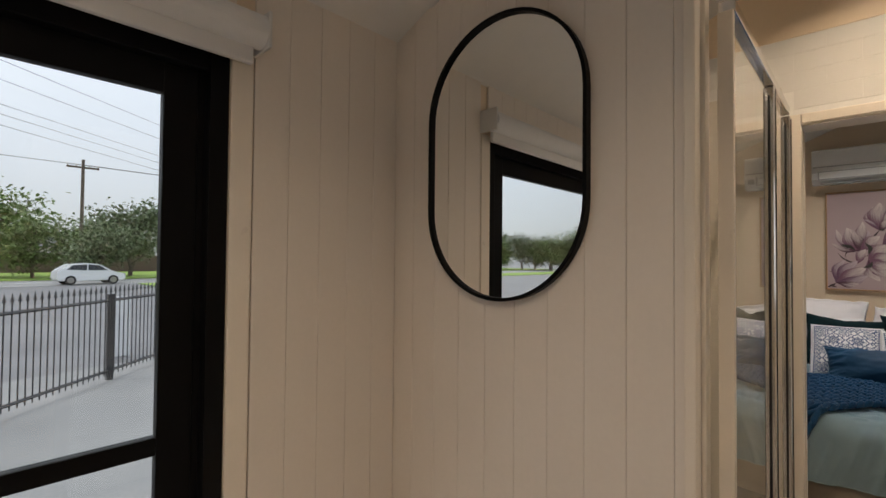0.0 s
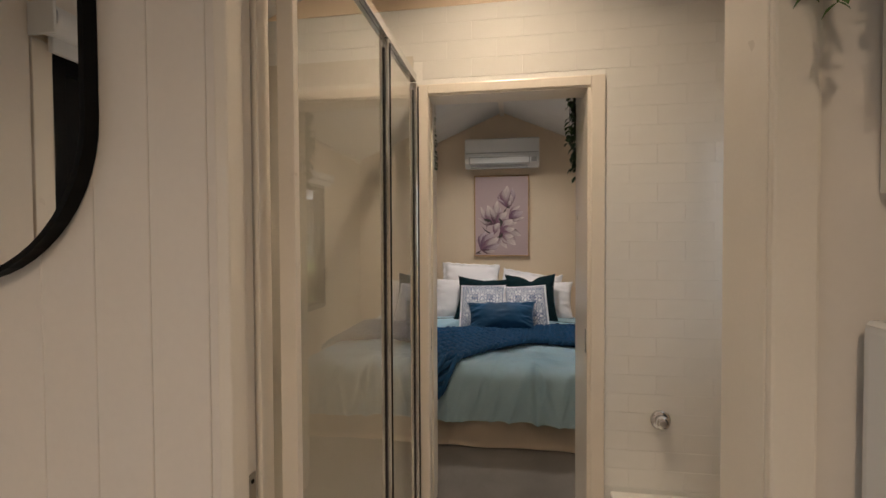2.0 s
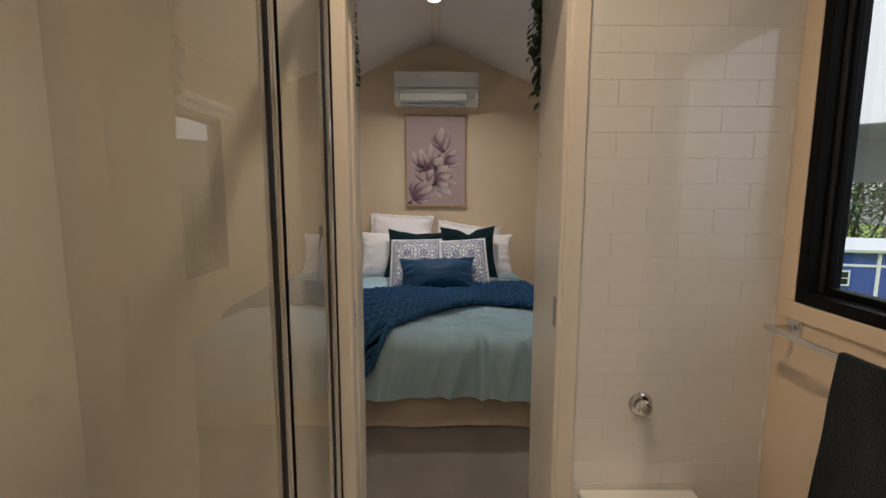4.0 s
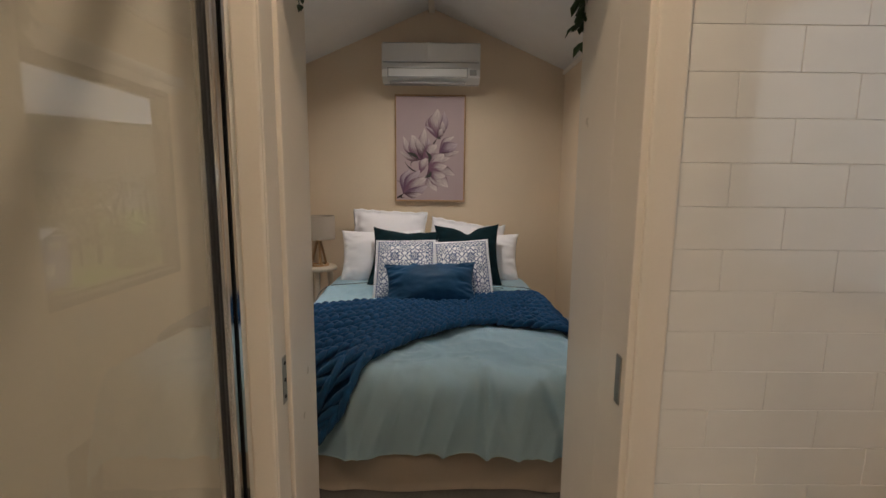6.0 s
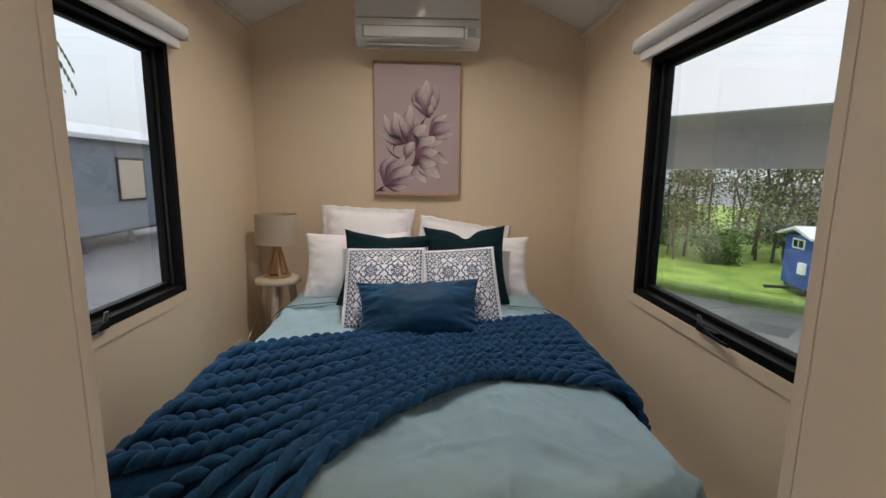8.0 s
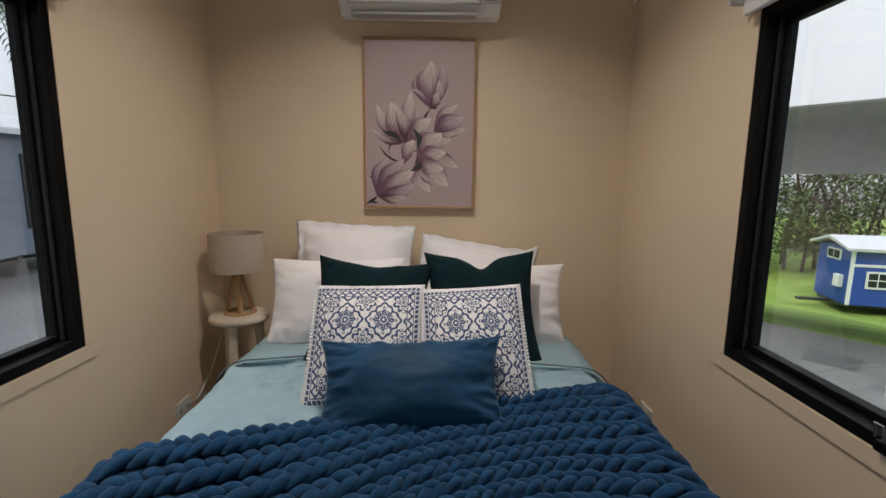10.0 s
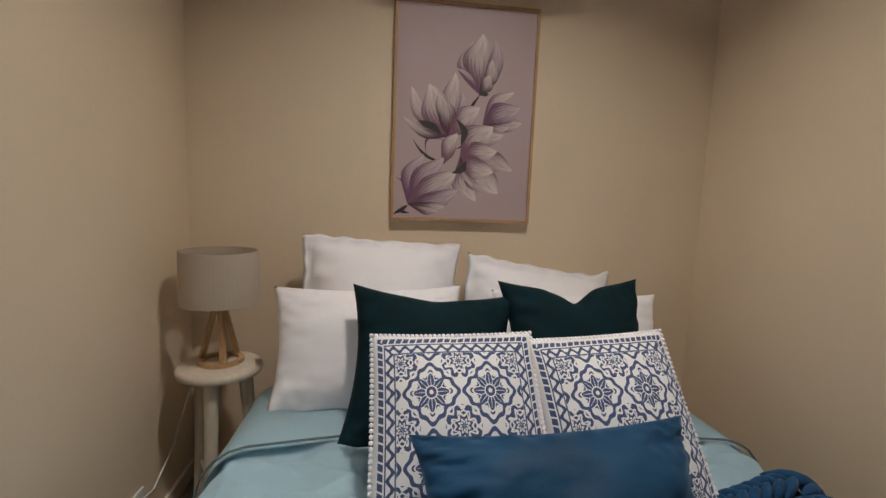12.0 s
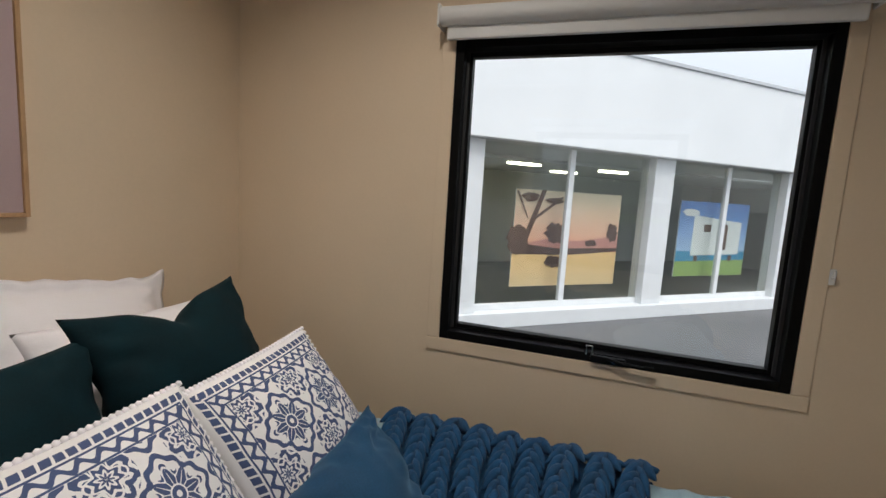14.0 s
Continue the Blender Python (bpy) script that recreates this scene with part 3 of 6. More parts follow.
def drape(x, y, lift=0.0, flare=0.12):
    """Where a point of a cloth laid flat over the bed comes to lie: over the top, round the edge, down the side."""
    qx, qy = min(max(x, BX0 + EDGE), BX1 - EDGE), max(y, BY0 + EDGE)
    dx, dy = x - qx, y - qy
    d = math.hypot(dx, dy)
    crown = 0.018 * math.sin(math.pi * min(1, max(0, (qx - BX0) / (BX1 - BX0)))) + 0.012 * noise.noise(Vector((qx * 2.1, qy * 2.1, 3)))
    z = BTOP + crown
    if d < 1e-6:
        return Vector((x, y, z + lift))
    nx, ny = dx / d, dy / d
    r = EDGE + lift
    a = min(d / EDGE, math.pi / 2 - flare)
    out, down = r * math.sin(a), r * (1 - math.cos(a))
    rest = d - EDGE * a
    if rest > 0:
        out += rest * math.sin(flare)
        down += rest * math.cos(flare)
    return Vector((qx + nx * out, qy + ny * out, z + lift - down))


def grid_mesh(nx, ny, f, uv=False, thick=0.0):
    bm = bmesh.new()
    vs = [[bm.verts.new(f(i / nx, j / ny)) for i in range(nx + 1)] for j in range(ny + 1)]
    layer = bm.loops.layers.uv.new("UVMap") if uv else None
    for j in range(ny):
        for i in range(nx):
            face = bm.faces.new((vs[j][i], vs[j][i + 1], vs[j + 1][i + 1], vs[j + 1][i]))
            if uv:
                for loop, (a, b) in zip(face.loops, ((i, j), (i + 1, j), (i + 1, j + 1), (i, j + 1))):
                    loop[layer].uv = (a / nx, b / ny)
    if thick:
        bmesh.ops.solidify(bm, geom=bm.faces[:], thickness=thick)
    return bm


bed = empty("bed", "double bed base and mattress with a beige valance", "bed")
part("base", box(BX0 + 0.03, BX1 - 0.03, BY0 + 0.03, BY1, 0.03, 0.30, 0.02), LINEN, bed)
part("mattress", box(BX0 + 0.02, BX1 - 0.02, BY0 + 0.02, BY1, 0.301, BTOP - 0.03, 0.06, 4), SHEET, bed)


def valance_point(u, v):
    w, h, r = BX1 - BX0, BY1 - BY0, 0.05
    s = u * (2 * h + w)
    if s < h:
        p, n = Vector((BX0, BY1 - s, 0)), Vector((-1, 0, 0))
    elif s < h + w:
        p, n = Vector((BX0 + s - h, BY0, 0)), Vector((0, -1, 0))
    else:
        p, n = Vector((BX1, BY0 + s - h - w, 0)), Vector((1, 0, 0))
    fold = 0.010 * math.sin(s * 19 + 3 * math.sin(s * 5)) + 0.012 * noise.noise(Vector((s * 6, v * 2, 7)))
    z = 0.012 + 0.33 * v + (1 - v) * 0.012 * noise.noise(Vector((s * 4, 1, 2)))
    return p + n * (0.002 + fold * (1 - v) + 0.015 * (1 - v)) + Vector((0, 0, z))


part("valance", grid_mesh(260, 8, valance_point, thick=0.003), LINEN, bed, "beige cotton valance with soft gathers", smooth=True)

QX0, QX1, QY0, QY1 = BX0 - 0.27, BX1 + 0.27, BY0 - 0.275, 5.02


# pressed-in creases of the quilt: middle x and y, direction in degrees, half length, height
CREASES = [(0.30, 3.16, 96, 0.26, 0.020), (0.36, 3.20, 108, 0.20, 0.016), (0.62, 3.12, 118, 0.24, 0.018), (0.05, 3.10, 82, 0.18, 0.012), (0.50, 3.42, 140, 0.22, 0.010),
           (0.15, 3.44, 25, 0.26, 0.009), (0.86, 3.45, 60, 0.25, 0.016), (0.72, 3.30, 80, 0.22, 0.014), (-0.50, 4.58, 20, 0.16, 0.013), (-0.44, 4.66, -25, 0.14, 0.013), (-0.58, 4.50, 55, 0.12, 0.012),
           (-0.36, 4.56, 5, 0.12, 0.012), (0.64, 4.68, 160, 0.14, 0.011), (0.70, 4.58, 30, 0.13, 0.010), (-0.66, 4.62, 100, 0.14, 0.012)]


def crease(x, y):
    total = 0.0
    for cx, cy, deg, half, height in CREASES:
        dx, dy = x - cx, y - cy
        c, s = math.cos(radians(deg)), math.sin(radians(deg))
        run, off = dx * c + dy * s, dy * c - dx * s + 0.02 * math.sin(5 * (dx + dy))
        if abs(run) < half and abs(off) < 0.09:
            total += height * (1 - (run / half) ** 2) * (math.exp(-(off / 0.014) ** 2) - 0.45 * math.exp(-((off - 0.032) / 0.022) ** 2))
    return total


def quilt_point(u, v):
    x, y = QX0 + (QX1 - QX0) * u, QY0 + (QY1 - QY0) * v
    over = max(0, BY0 + 0.05 - y, BX0 + 0.05 - x, x - BX1 + 0.05)
    p = drape(x, y, 0.018)
    wr = 0.012 * noise.noise(Vector((x * 3.2, y * 2.6, 0.5))) + 0.026 * noise.ridged_multi_fractal(Vector((x * 3.6 + 0.9 * y, y * 3.4, 4)), 0.9, 2.2, 3, 1.0, 2.0) - 0.016
    if over > 0:
        along = x if y < BY0 + 0.05 else y
        n = Vector((p.x - min(max(p.x, BX0 + 0.1), BX1 - 0.1), p.y - max(p.y, BY0 + 0.1), 0))
        n = n.normalized() if n.length > 1e-4 else Vector((0, 0, 1))
        amp = min(1, over / 0.16)
        f = 0.007 * math.sin(along * 15 + 2.4 * math.sin(along * 4.1)) * amp
        f += 0.032 * amp * (noise.ridged_multi_fractal(Vector((along * 8 + 2.2 * over, over * 1.4, 6)), 0.9, 2.2, 2, 1.0, 2.0) - 0.9)
        f += 0.02 * amp * noise.noise(Vector((along * 7 + 0.35 * over, over * 1.5, 9)))
        p = p + n * (f + 0.012 * amp + crease(x, y))
        p.z += wr * (1 - amp) + 0.006 * amp * noise.noise(Vector((along * 2.2, 0, 3)))
    else:
        p.z += wr + crease(x, y)
        if y > 4.55:
            p.z += 0.024 * noise.ridged_multi_fractal(Vector((x * 6, y * 7, 2)), 0.9, 2.1, 3, 1.0, 2.0) * min(1, (y - 4.55) * 5) * max(0, min(1, (4.80 - y) * 8))
    return p


quilt = tagged(part("quilt", grid_mesh(230, 260, quilt_point, thick=0.012), QUILT, smooth=True), "pale sage-blue cotton quilt draped over the bed", "quilt")
fold_sheet = tagged(part("quilt_fold", grid_mesh(110, 30, lambda u, v: drape(BX0 - 0.10 + (BX1 - BX0 + 0.2) * u, 4.78 + 0.44 * v + 0.03 * math.sin(5 * u), 0.046 + 0.004 * math.sin(math.pi * min(1, v * 3)) + 0.005 * noise.noise(Vector((u * 9, v * 5, 1)))), thick=0.012), QUILT, smooth=True), "turned-back sage-blue quilt edge at the pillows", "bedding")
part("seam", tube([drape(BX0 - 0.09 + (BX1 - BX0 + 0.18) * u / 60, 4.777 + 0.03 * math.sin(5 * u / 60), 0.060) for u in range(61)], 0.0035, 6), SEAL_THREAD, fold_sheet, "darker stitched seam")
under = tagged(part("fitted_sheet", grid_mesh(60, 30, lambda u, v: drape(BX0 - 0.16 + (BX1 - BX0 + 0.32) * u, 4.9 + 0.6 * v, 0.012), thick=0.008), SHEET, smooth=True), "white fitted sheet over the mattress head", "bedding")


# ---- pillows ----
def pillow_mesh(w, h, t, seed, sag=0.05, ear=0.06, rim=0.0, chop=0.0, wrinkle=1.0, n=44):
    """A stuffed cushion standing in x (width) and z (height), thick in y, with pulled-out corners; rim: a flat flange; chop: a dent in the top edge."""

    def side(sign):
        def f(u, v):
            a, b = 2 * u - 1, 2 * v - 1
            ia, ib = (min(1, abs(a) / (1 - rim)), min(1, abs(b) / (1 - rim * w / h))) if rim else (abs(a), abs(b))
            k = max(0.0, (1 - ia ** 2.0)) ** 0.58 * max(0.0, (1 - ib ** 2.0)) ** 0.58
            x = a * w / 2 * (1 - ear * (1 - b * b) * abs(a))
            z = b * h / 2 * (1 - ear * (1 - a * a) * abs(b))
            z -= chop * h * max(0, b) ** 2 * math.exp(-(a / 0.24) ** 2)
            z -= sag * h * max(0, -b) * 0.3 * (1 - a * a)
            wob = noise.noise(Vector((a * 1.6 + seed, b * 1.5, sign + seed))) * 0.08 + noise.noise(Vector((a * 5 + seed, b * 5, 2 * sign))) * 0.012
            corner = min(1, (abs(a) * abs(b)) ** 1.5)
            crease = noise.ridged_multi_fractal(Vector((a * 3.5 + 2 * b * abs(a), b * 3.5 - a, seed * 2 + sign)), 0.9, 2.2, 3, 1.0, 2.0) - 1.0
            edge_pull = noise.noise(Vector((math.atan2(b, a) * 5.5 + seed * 5, 2.0 * seed, sign))) * min(1, max(abs(a), abs(b)) ** 9) * min(1, 5 * k)
            y = sign * (t / 2 * k * (1 + wob * wrinkle) + 0.0012) + sign * wrinkle * (0.010 * crease * corner * min(1, 6 * k) + 0.020 * edge_pull)
            gather = min(1, 3 * (1 - abs(a))) * max(0.0, abs(a) - 0.55) / 0.45 * min(1, 4 * k)
            y += sign * 0.007 * wrinkle * gather * math.sin(b * 13 + 4 * noise.noise(Vector((a * 2, b * 3, seed))) + seed)
            if rim:
                y += 0.016 * noise.noise(Vector((a * 6 + seed, b * 6, 3))) * max(abs(a), abs(b)) ** 6
                x += 0.008 * noise.noise(Vector((b * 3 + seed, a, 1))) * (abs(a) > 0.9)
                z += 0.034 * noise.noise(Vector((a * 3.6 + seed, b, 5))) * (abs(b) > 0.9)
            return Vector((x, y, z + h / 2))

        return f

    bm = grid_mesh(n, n, side(-1), uv=True)
    other = grid_mesh(n, n, side(1), uv=True)
    tmp = bpy.data.meshes.new("tmp")
    other.to_mesh(tmp)
    other.free()
    bm.from_mesh(tmp)
    bpy.data.meshes.remove(tmp)
    bmesh.ops.remove_doubles(bm, verts=[v for v in bm.verts if v.is_boundary], dist=0.0035)
    return bm


def pillow(name, label, material, x, y, z, w, h, t, lean, turn=0.0, roll=0.0, category="pillow", **shape):
    ob = part(name, pillow_mesh(w, h, t, **shape), material, smooth=True)
    ob.matrix_world = pose(x, y, z) @ pose(0, 0, 0, 0, roll, turn) @ pose(0, 0, 0, -lean)
    return tagged(ob, label, category, group=name + "s")


# ---- cushion print ----
def ornament_material():
    n = Net("blue_tile_print")
    tc = n.tree.nodes.new("ShaderNodeTexCoord")
    sep = n.tree.nodes.new("ShaderNodeSeparateXYZ")
    n.tree.links.new(tc.outputs["UV"], sep.inputs[0])
    u, v = sep.outputs[0], sep.outputs[1]
    m = n.m
    q, w = m("DIVIDE", m("SUBTRACT", u, 0.5), 0.335), m("DIVIDE", m("SUBTRACT", v, 0.48), 0.335)

    def cell(dq, dw):
        a = m("SUBTRACT", m("FRACT", m("ADD", q, dq)), 0.5)
        b = m("SUBTRACT", m("FRACT", m("ADD", w, dw)), 0.5)
        return m("SQRT", m("ADD", m("MULTIPLY", a, a), m("MULTIPLY", b, b))), m("ARCTAN2", b, a), a, b

    ra, ta, aa, ba = cell(0.0, 0.0)
    rb, tb, ab, bb = cell(0.5, 0.5)

    def inside(limit, x):
        return m("LESS_THAN", x, limit)

    def both(x, y):
        return m("MULTIPLY", x, y)

    def wave(t, k):
        return m("COSINE", m("MULTIPLY", t, k))

    wob = n.noise(30.0, 2, coord=tc.outputs["UV"])
    # large medallion: stepped quatrefoil outline, eight petals, ringed heart
    edge = m("ADD", 0.385, m("ADD", m("MULTIPLY", wave(ta, 4.0), 0.05), m("MULTIPLY", wave(ta, 12.0), 0.022)))
    outline = inside(0.033, m("ABSOLUTE", m("SUBTRACT", ra, edge)))
    petal_edge = m("ADD", 0.235, m("MULTIPLY", wave(ta, 8.0), 0.06))
    vein = m("GREATER_THAN", m("ABSOLUTE", m("SINE", m("MULTIPLY", ta, 8.0))), m("SUBTRACT", 0.62, m("MULTIPLY", ra, 2.2)))
    petals = both(both(inside(petal_edge, ra), m("GREATER_THAN", ra, 0.105)), vein)
    heart = both(inside(0.085, ra), m("GREATER_THAN", ra, 0.035))
    rim = both(inside(m("ADD", petal_edge, 0.062), ra), m("GREATER_THAN", ra, m("ADD", petal_edge, 0.028)))
    rim = both(rim, m("GREATER_THAN", wave(ta, 16.0), -0.55))
    # smaller rosette between four medallions, with curling leaves
    ros_edge = m("ADD", 0.15, m("MULTIPLY", wave(tb, 4.0), 0.05))
    rosette = both(inside(ros_edge, rb), m("GREATER_THAN", m("SINE", m("ADD", m("MULTIPLY", rb, 70.0), m("MULTIPLY", wave(tb, 8.0), 1.6))), -0.3))
    leaf = both(both(inside(0.30, rb), m("GREATER_THAN", rb, m("ADD", ros_edge, 0.025))), m("GREATER_THAN", ra, m("ADD", edge, 0.05)))
    leaf = both(leaf, m("GREATER_THAN", m("SINE", m("ADD", m("ADD", m("MULTIPLY", rb, 48.0), m("MULTIPLY", wave(tb, 8.0), 2.2)), m("MULTIPLY", wob, 6.0))), -0.3))
    blue = m("MAXIMUM", m("MAXIMUM", m("MAXIMUM", outline, petals), m("MAXIMUM", heart, rim)), m("MAXIMUM", rosette, leaf))
    # border bands
    eu = m("MINIMUM", u, m("SUBTRACT", 1.0, u))
    ev = m("MINIMUM", v, m("SUBTRACT", 1.0, v))
    e = m("MINIMUM", eu, ev)
    along = m("ADD", m("MULTIPLY", u, m("LESS_THAN", ev, eu)), m("MULTIPLY", v, m("LESS_THAN", eu, ev)))
    rope = m("GREATER_THAN", m("SINE", m("ADD", m("MULTIPLY", along, 150.0), m("MULTIPLY", e, 60.0))), -0.75)
    scroll = inside(0.011, m("ABSOLUTE", m("SUBTRACT", m("SUBTRACT", e, 0.10), m("MULTIPLY", 0.014, m("SINE", m("MULTIPLY", along, 88.0))))))
    rule = m("MAXIMUM", inside(0.004, m("ABSOLUTE", m("SUBTRACT", e, 0.128))), inside(0.004, m("ABSOLUTE", m("SUBTRACT", e, 0.072))))
    band = m("ADD", m("MULTIPLY", rope, m("MULTIPLY", inside(0.060, e), m("GREATER_THAN", e, 0.030))), m("MULTIPLY", m("MAXIMUM", scroll, rule), m("GREATER_THAN", e, 0.068)))
    field = m("GREATER_THAN", e, 0.133)
    ink = m("ADD", m("MULTIPLY", blue, field), m("MULTIPLY", m("MINIMUM", band, 1.0), m("SUBTRACT", 1.0, field)))
    ink = m("MULTIPLY", ink, m("GREATER_THAN", e, 0.028))
    tone = n.mix(n.noise(9.0, 2, coord=tc.outputs["UV"]), (0.004, 0.014, 0.095), (0.015, 0.065, 0.20))
    n.put(n.bsdf.inputs["Base Color"], n.mix(m("MULTIPLY", ink, 0.94), (0.76, 0.75, 0.76), tone))
    n.bsdf.inputs["Roughness"].default_value = 0.85
    n.bump(n.noise(420.0, 2), 0.2, 0.001)
    return n.mat


ORNAMENT = ornament_material()
Z = BTOP + 0.035
pillow("euro_pillow", "large white euro pillow with a flat flange against the wall", PILLOWCASE, -0.335, 5.325, Z - 0.05, 0.635, 0.60, 0.26, 10, 0, 2.5, rim=0.12, seed=1, ear=0.05, wrinkle=1.7)
pillow("euro_pillow", "large white euro pillow slumping against the wall", PILLOWCASE, 0.285, 5.325, Z - 0.10, 0.64, 0.56, 0.26, 12, 0, 8, rim=0.12, seed=2, ear=0.05, wrinkle=1.7)
pillow("sleeping_pillow", "white cotton sleeping pillow leaning on another", PILLOWCASE, -0.345, 5.03, Z - 0.01, 0.66, 0.43, 0.22, 22, 0, -1, seed=3, ear=0.09, wrinkle=1.5)
pillow("sleeping_pillow", "white cotton sleeping pillow leaning on another", PILLOWCASE, 0.42, 5.06, Z - 0.01, 0.66, 0.41, 0.22, 22, 0, 1, seed=4, ear=0.09, wrinkle=1.5)
pillow("velvet_cushion", "square dark green velvet cushion with slack corners", TEAL_VELVET, -0.17, 4.765, Z - 0.01, 0.52, 0.49, 0.20, 29, -2, 3, "cushion", seed=5, ear=0.14, chop=0.014, wrinkle=1.5)
pillow("velvet_cushion", "square dark green velvet cushion with a dented top edge", TEAL_VELVET, 0.337, 4.81, Z - 0.01, 0.50, 0.51, 0.20, 25, 3, -1, "cushion", seed=6, ear=0.13, chop=0.10, wrinkle=1.4)
for cx, cy, cw, cr, seed in ((-0.118, 4.43, 0.41, -1, 7), (0.282, 4.42, 0.375, -4, 8)):
    cushion = pillow("patterned_cushion", "square white cushion printed with blue tile ornament", ORNAMENT, cx, cy, Z, cw, 0.455, 0.16, 37, 0, cr, "cushion", seed=seed, ear=0.035, wrinkle=0.6)
    # little bobbles round the seam
    bm = bmesh.new()
    for k in range(4):
        for i in range(36):
            a = -1 + 2 * i / 36
            x, z = [(a, 1), (1, -a), (-a, -1), (-1, a)][k]
            x2 = x * cw / 2 * (1 - 0.02 * (1 - z * z) * abs(x))
            z2 = z * 0.455 / 2 * (1 - 0.02 * (1 - x * x) * abs(z)) + 0.2275
            bmesh.ops.create_icosphere(bm, subdivisions=1, radius=0.0062, matrix=Matrix.Translation((x2 * 1.008, 0, z2)))
    part("trim", bm, PILLOWCASE, cushion, "white bobble trim round the seam", smooth=True)
pillow("lumbar_cushion", "oblong blue velvet cushion lying against patterned cushions", BLUE_VELVET, 0.062, 4.25, Z, 0.595, 0.315, 0.20, 37, 1, -2, "cushion", seed=9, ear=0.11, wrinkle=2.6, n=64)

# ---- chunky knitted throw ----
throw = empty("knitted_throw", "chunky navy blue knitted throw draped over the bed", "throw")
NEAR = ((0.0, -1.02, 2.74), (0.33, -0.40, 2.95), (0.52, -0.06, 3.52), (0.68, 0.20, 3.76), (0.84, 0.50, 3.85), (1.0, 0.93, 3.72))
FAR = ((0.0, -1.08, 4.12), (0.22, -0.69, 4.19), (0.5, -0.10, 4.32), (0.75, 0.36, 4.45), (1.0, 0.90, 4.62))


def along(path, s):
    for (s0, x0, y0), (s1, x1, y1) in zip(path, path[1:]):
        if s <= s1:
            k = (s - s0) / (s1 - s0)
            return x0 + (x1 - x0) * k, y0 + (y1 - y0) * k
    return path[-1][1:]


def throw_flat(s, r):
    xs = ys = wt = 0.0
    for o in (-0.06, -0.03, 0, 0.03, 0.06):
        so = min(1, max(0, s + o))
        (x0, y0), (x1, y1) = along(FAR, so), along(NEAR, so)
        xs, ys, wt = xs + x0 + (x1 - x0) * r, ys + y0 + (y1 - y0) * r, wt + 1
    return xs / wt, ys / wt + 0.012 * noise.noise(Vector((s * 6, r * 5, 1)))


def throw_point(s, r, lift):
    return drape(*throw_flat(s, r), 0.045 + lift)


part("backing", grid_mesh(60, 40, lambda u, v: throw_point(0.01 + 0.98 * u, 0.03 + 0.94 * v, 0.0), thick=0.006), WOOL, throw, smooth=True)
LOBE = bmesh.new()
bmesh.ops.create_uvsphere(LOBE, u_segments=9, v_segments=6, radius=1.0)
LV = [v.co.copy() for v in LOBE.verts]
LF = [[v.index for v in f.verts] for f in LOBE.faces]
LOBE.free()
NROW, NST = 9, 48
verts, faces = [], []
random.seed(4)
for row in range(NROW):
    for k in range(NST):
        for half in (-1, 1):
            s = (k + 0.5 + 0.25 * half) / NST
            r = (row + 0.5 + 0.18 * half) / NROW
            jit = Vector((random.uniform(-1, 1), random.uniform(-1, 1), random.uniform(-1, 1)))
            lift = 0.022 + 0.004 * jit.x
            c = throw_point(s, r, lift)
            ts = throw_point(min(1, s + 0.012), r, lift) - throw_point(max(0, s - 0.012), r, lift)
            tr = throw_point(s, r + 0.02, lift) - throw_point(s, r - 0.02, lift)
            pitch = ts.length / 0.024 / NST
            width = tr.length / 0.04 / NROW
            if ts.length < 1e-6 or tr.length < 1e-6:
                continue
            ts.normalize(), tr.normalize()
            up = ts.cross(tr).normalized()
            if up.z < -0.2 or up.length < 0.5:
                up = -up
            d = (ts + tr * (-half) * (0.52 + 0.18 * jit.y)).normalized()
            e = up.cross(d).normalized()
            ln, wd, th = 0.95 * pitch, min(0.16 * width, 0.0175), 0.020
            base = len(verts)
            for p in LV:
                taper = 1 - 0.35 * max(0, -p.x) ** 2 - 0.2 * p.x * p.x
                verts.append(c + d * (p.x * ln) + e * (p.y * wd * taper) + up * (p.z * th * taper - 0.010 * p.x * p.x + 0.008 * p.x))
            faces += [[i + base for i in f] for f in LF]
me = bpy.data.meshes.new("knit_stitches")
me.from_pydata([tuple(v) for v in verts], [], faces)
me.materials.append(WOOL)
me.polygons.foreach_set("use_smooth", [True] * len(me.polygons))
stitches = tagged(new("knit_stitches", me), kind="stuff")
stitches.parent = throw


# ---- bedside stool and lamp ----
SXC, SYC, STOP = -0.893, 5.275, 0.585
stool = empty("bedside_stool", "round whitewashed wooden stool with splayed legs", "stool", pose(SXC, SYC, 0))
part("seat", lathe([(0.12, STOP - 0.036), (0.143, STOP - 0.030), (0.147, STOP - 0.018), (0.144, STOP - 0.006), (0.136, STOP)], 48), WHITEWOOD, stool, smooth=True)
for k in range(3):
    a = math.radians(40 + 120 * k - 130)
    c, s = math.cos(a), math.sin(a)
    part("leg", rod((0.128 * c, 0.128 * s, 0.002), (0.085 * c, 0.085 * s, STOP - 0.034), 0.019, 0.026, 18), WHITEWOOD, stool, smooth=False)
for k, zz in ((0, 0.19), (1, 0.17), (2, 0.18)):
    a, b = math.radians(-90 + 120 * k), math.radians(30 + 120 * k)
    part("stretcher", rod((0.11 * math.cos(a), 0.11 * math.sin(a), zz), (0.11 * math.cos(b), 0.11 * math.sin(b), zz), 0.008, n=10), WHITEWOOD, stool)

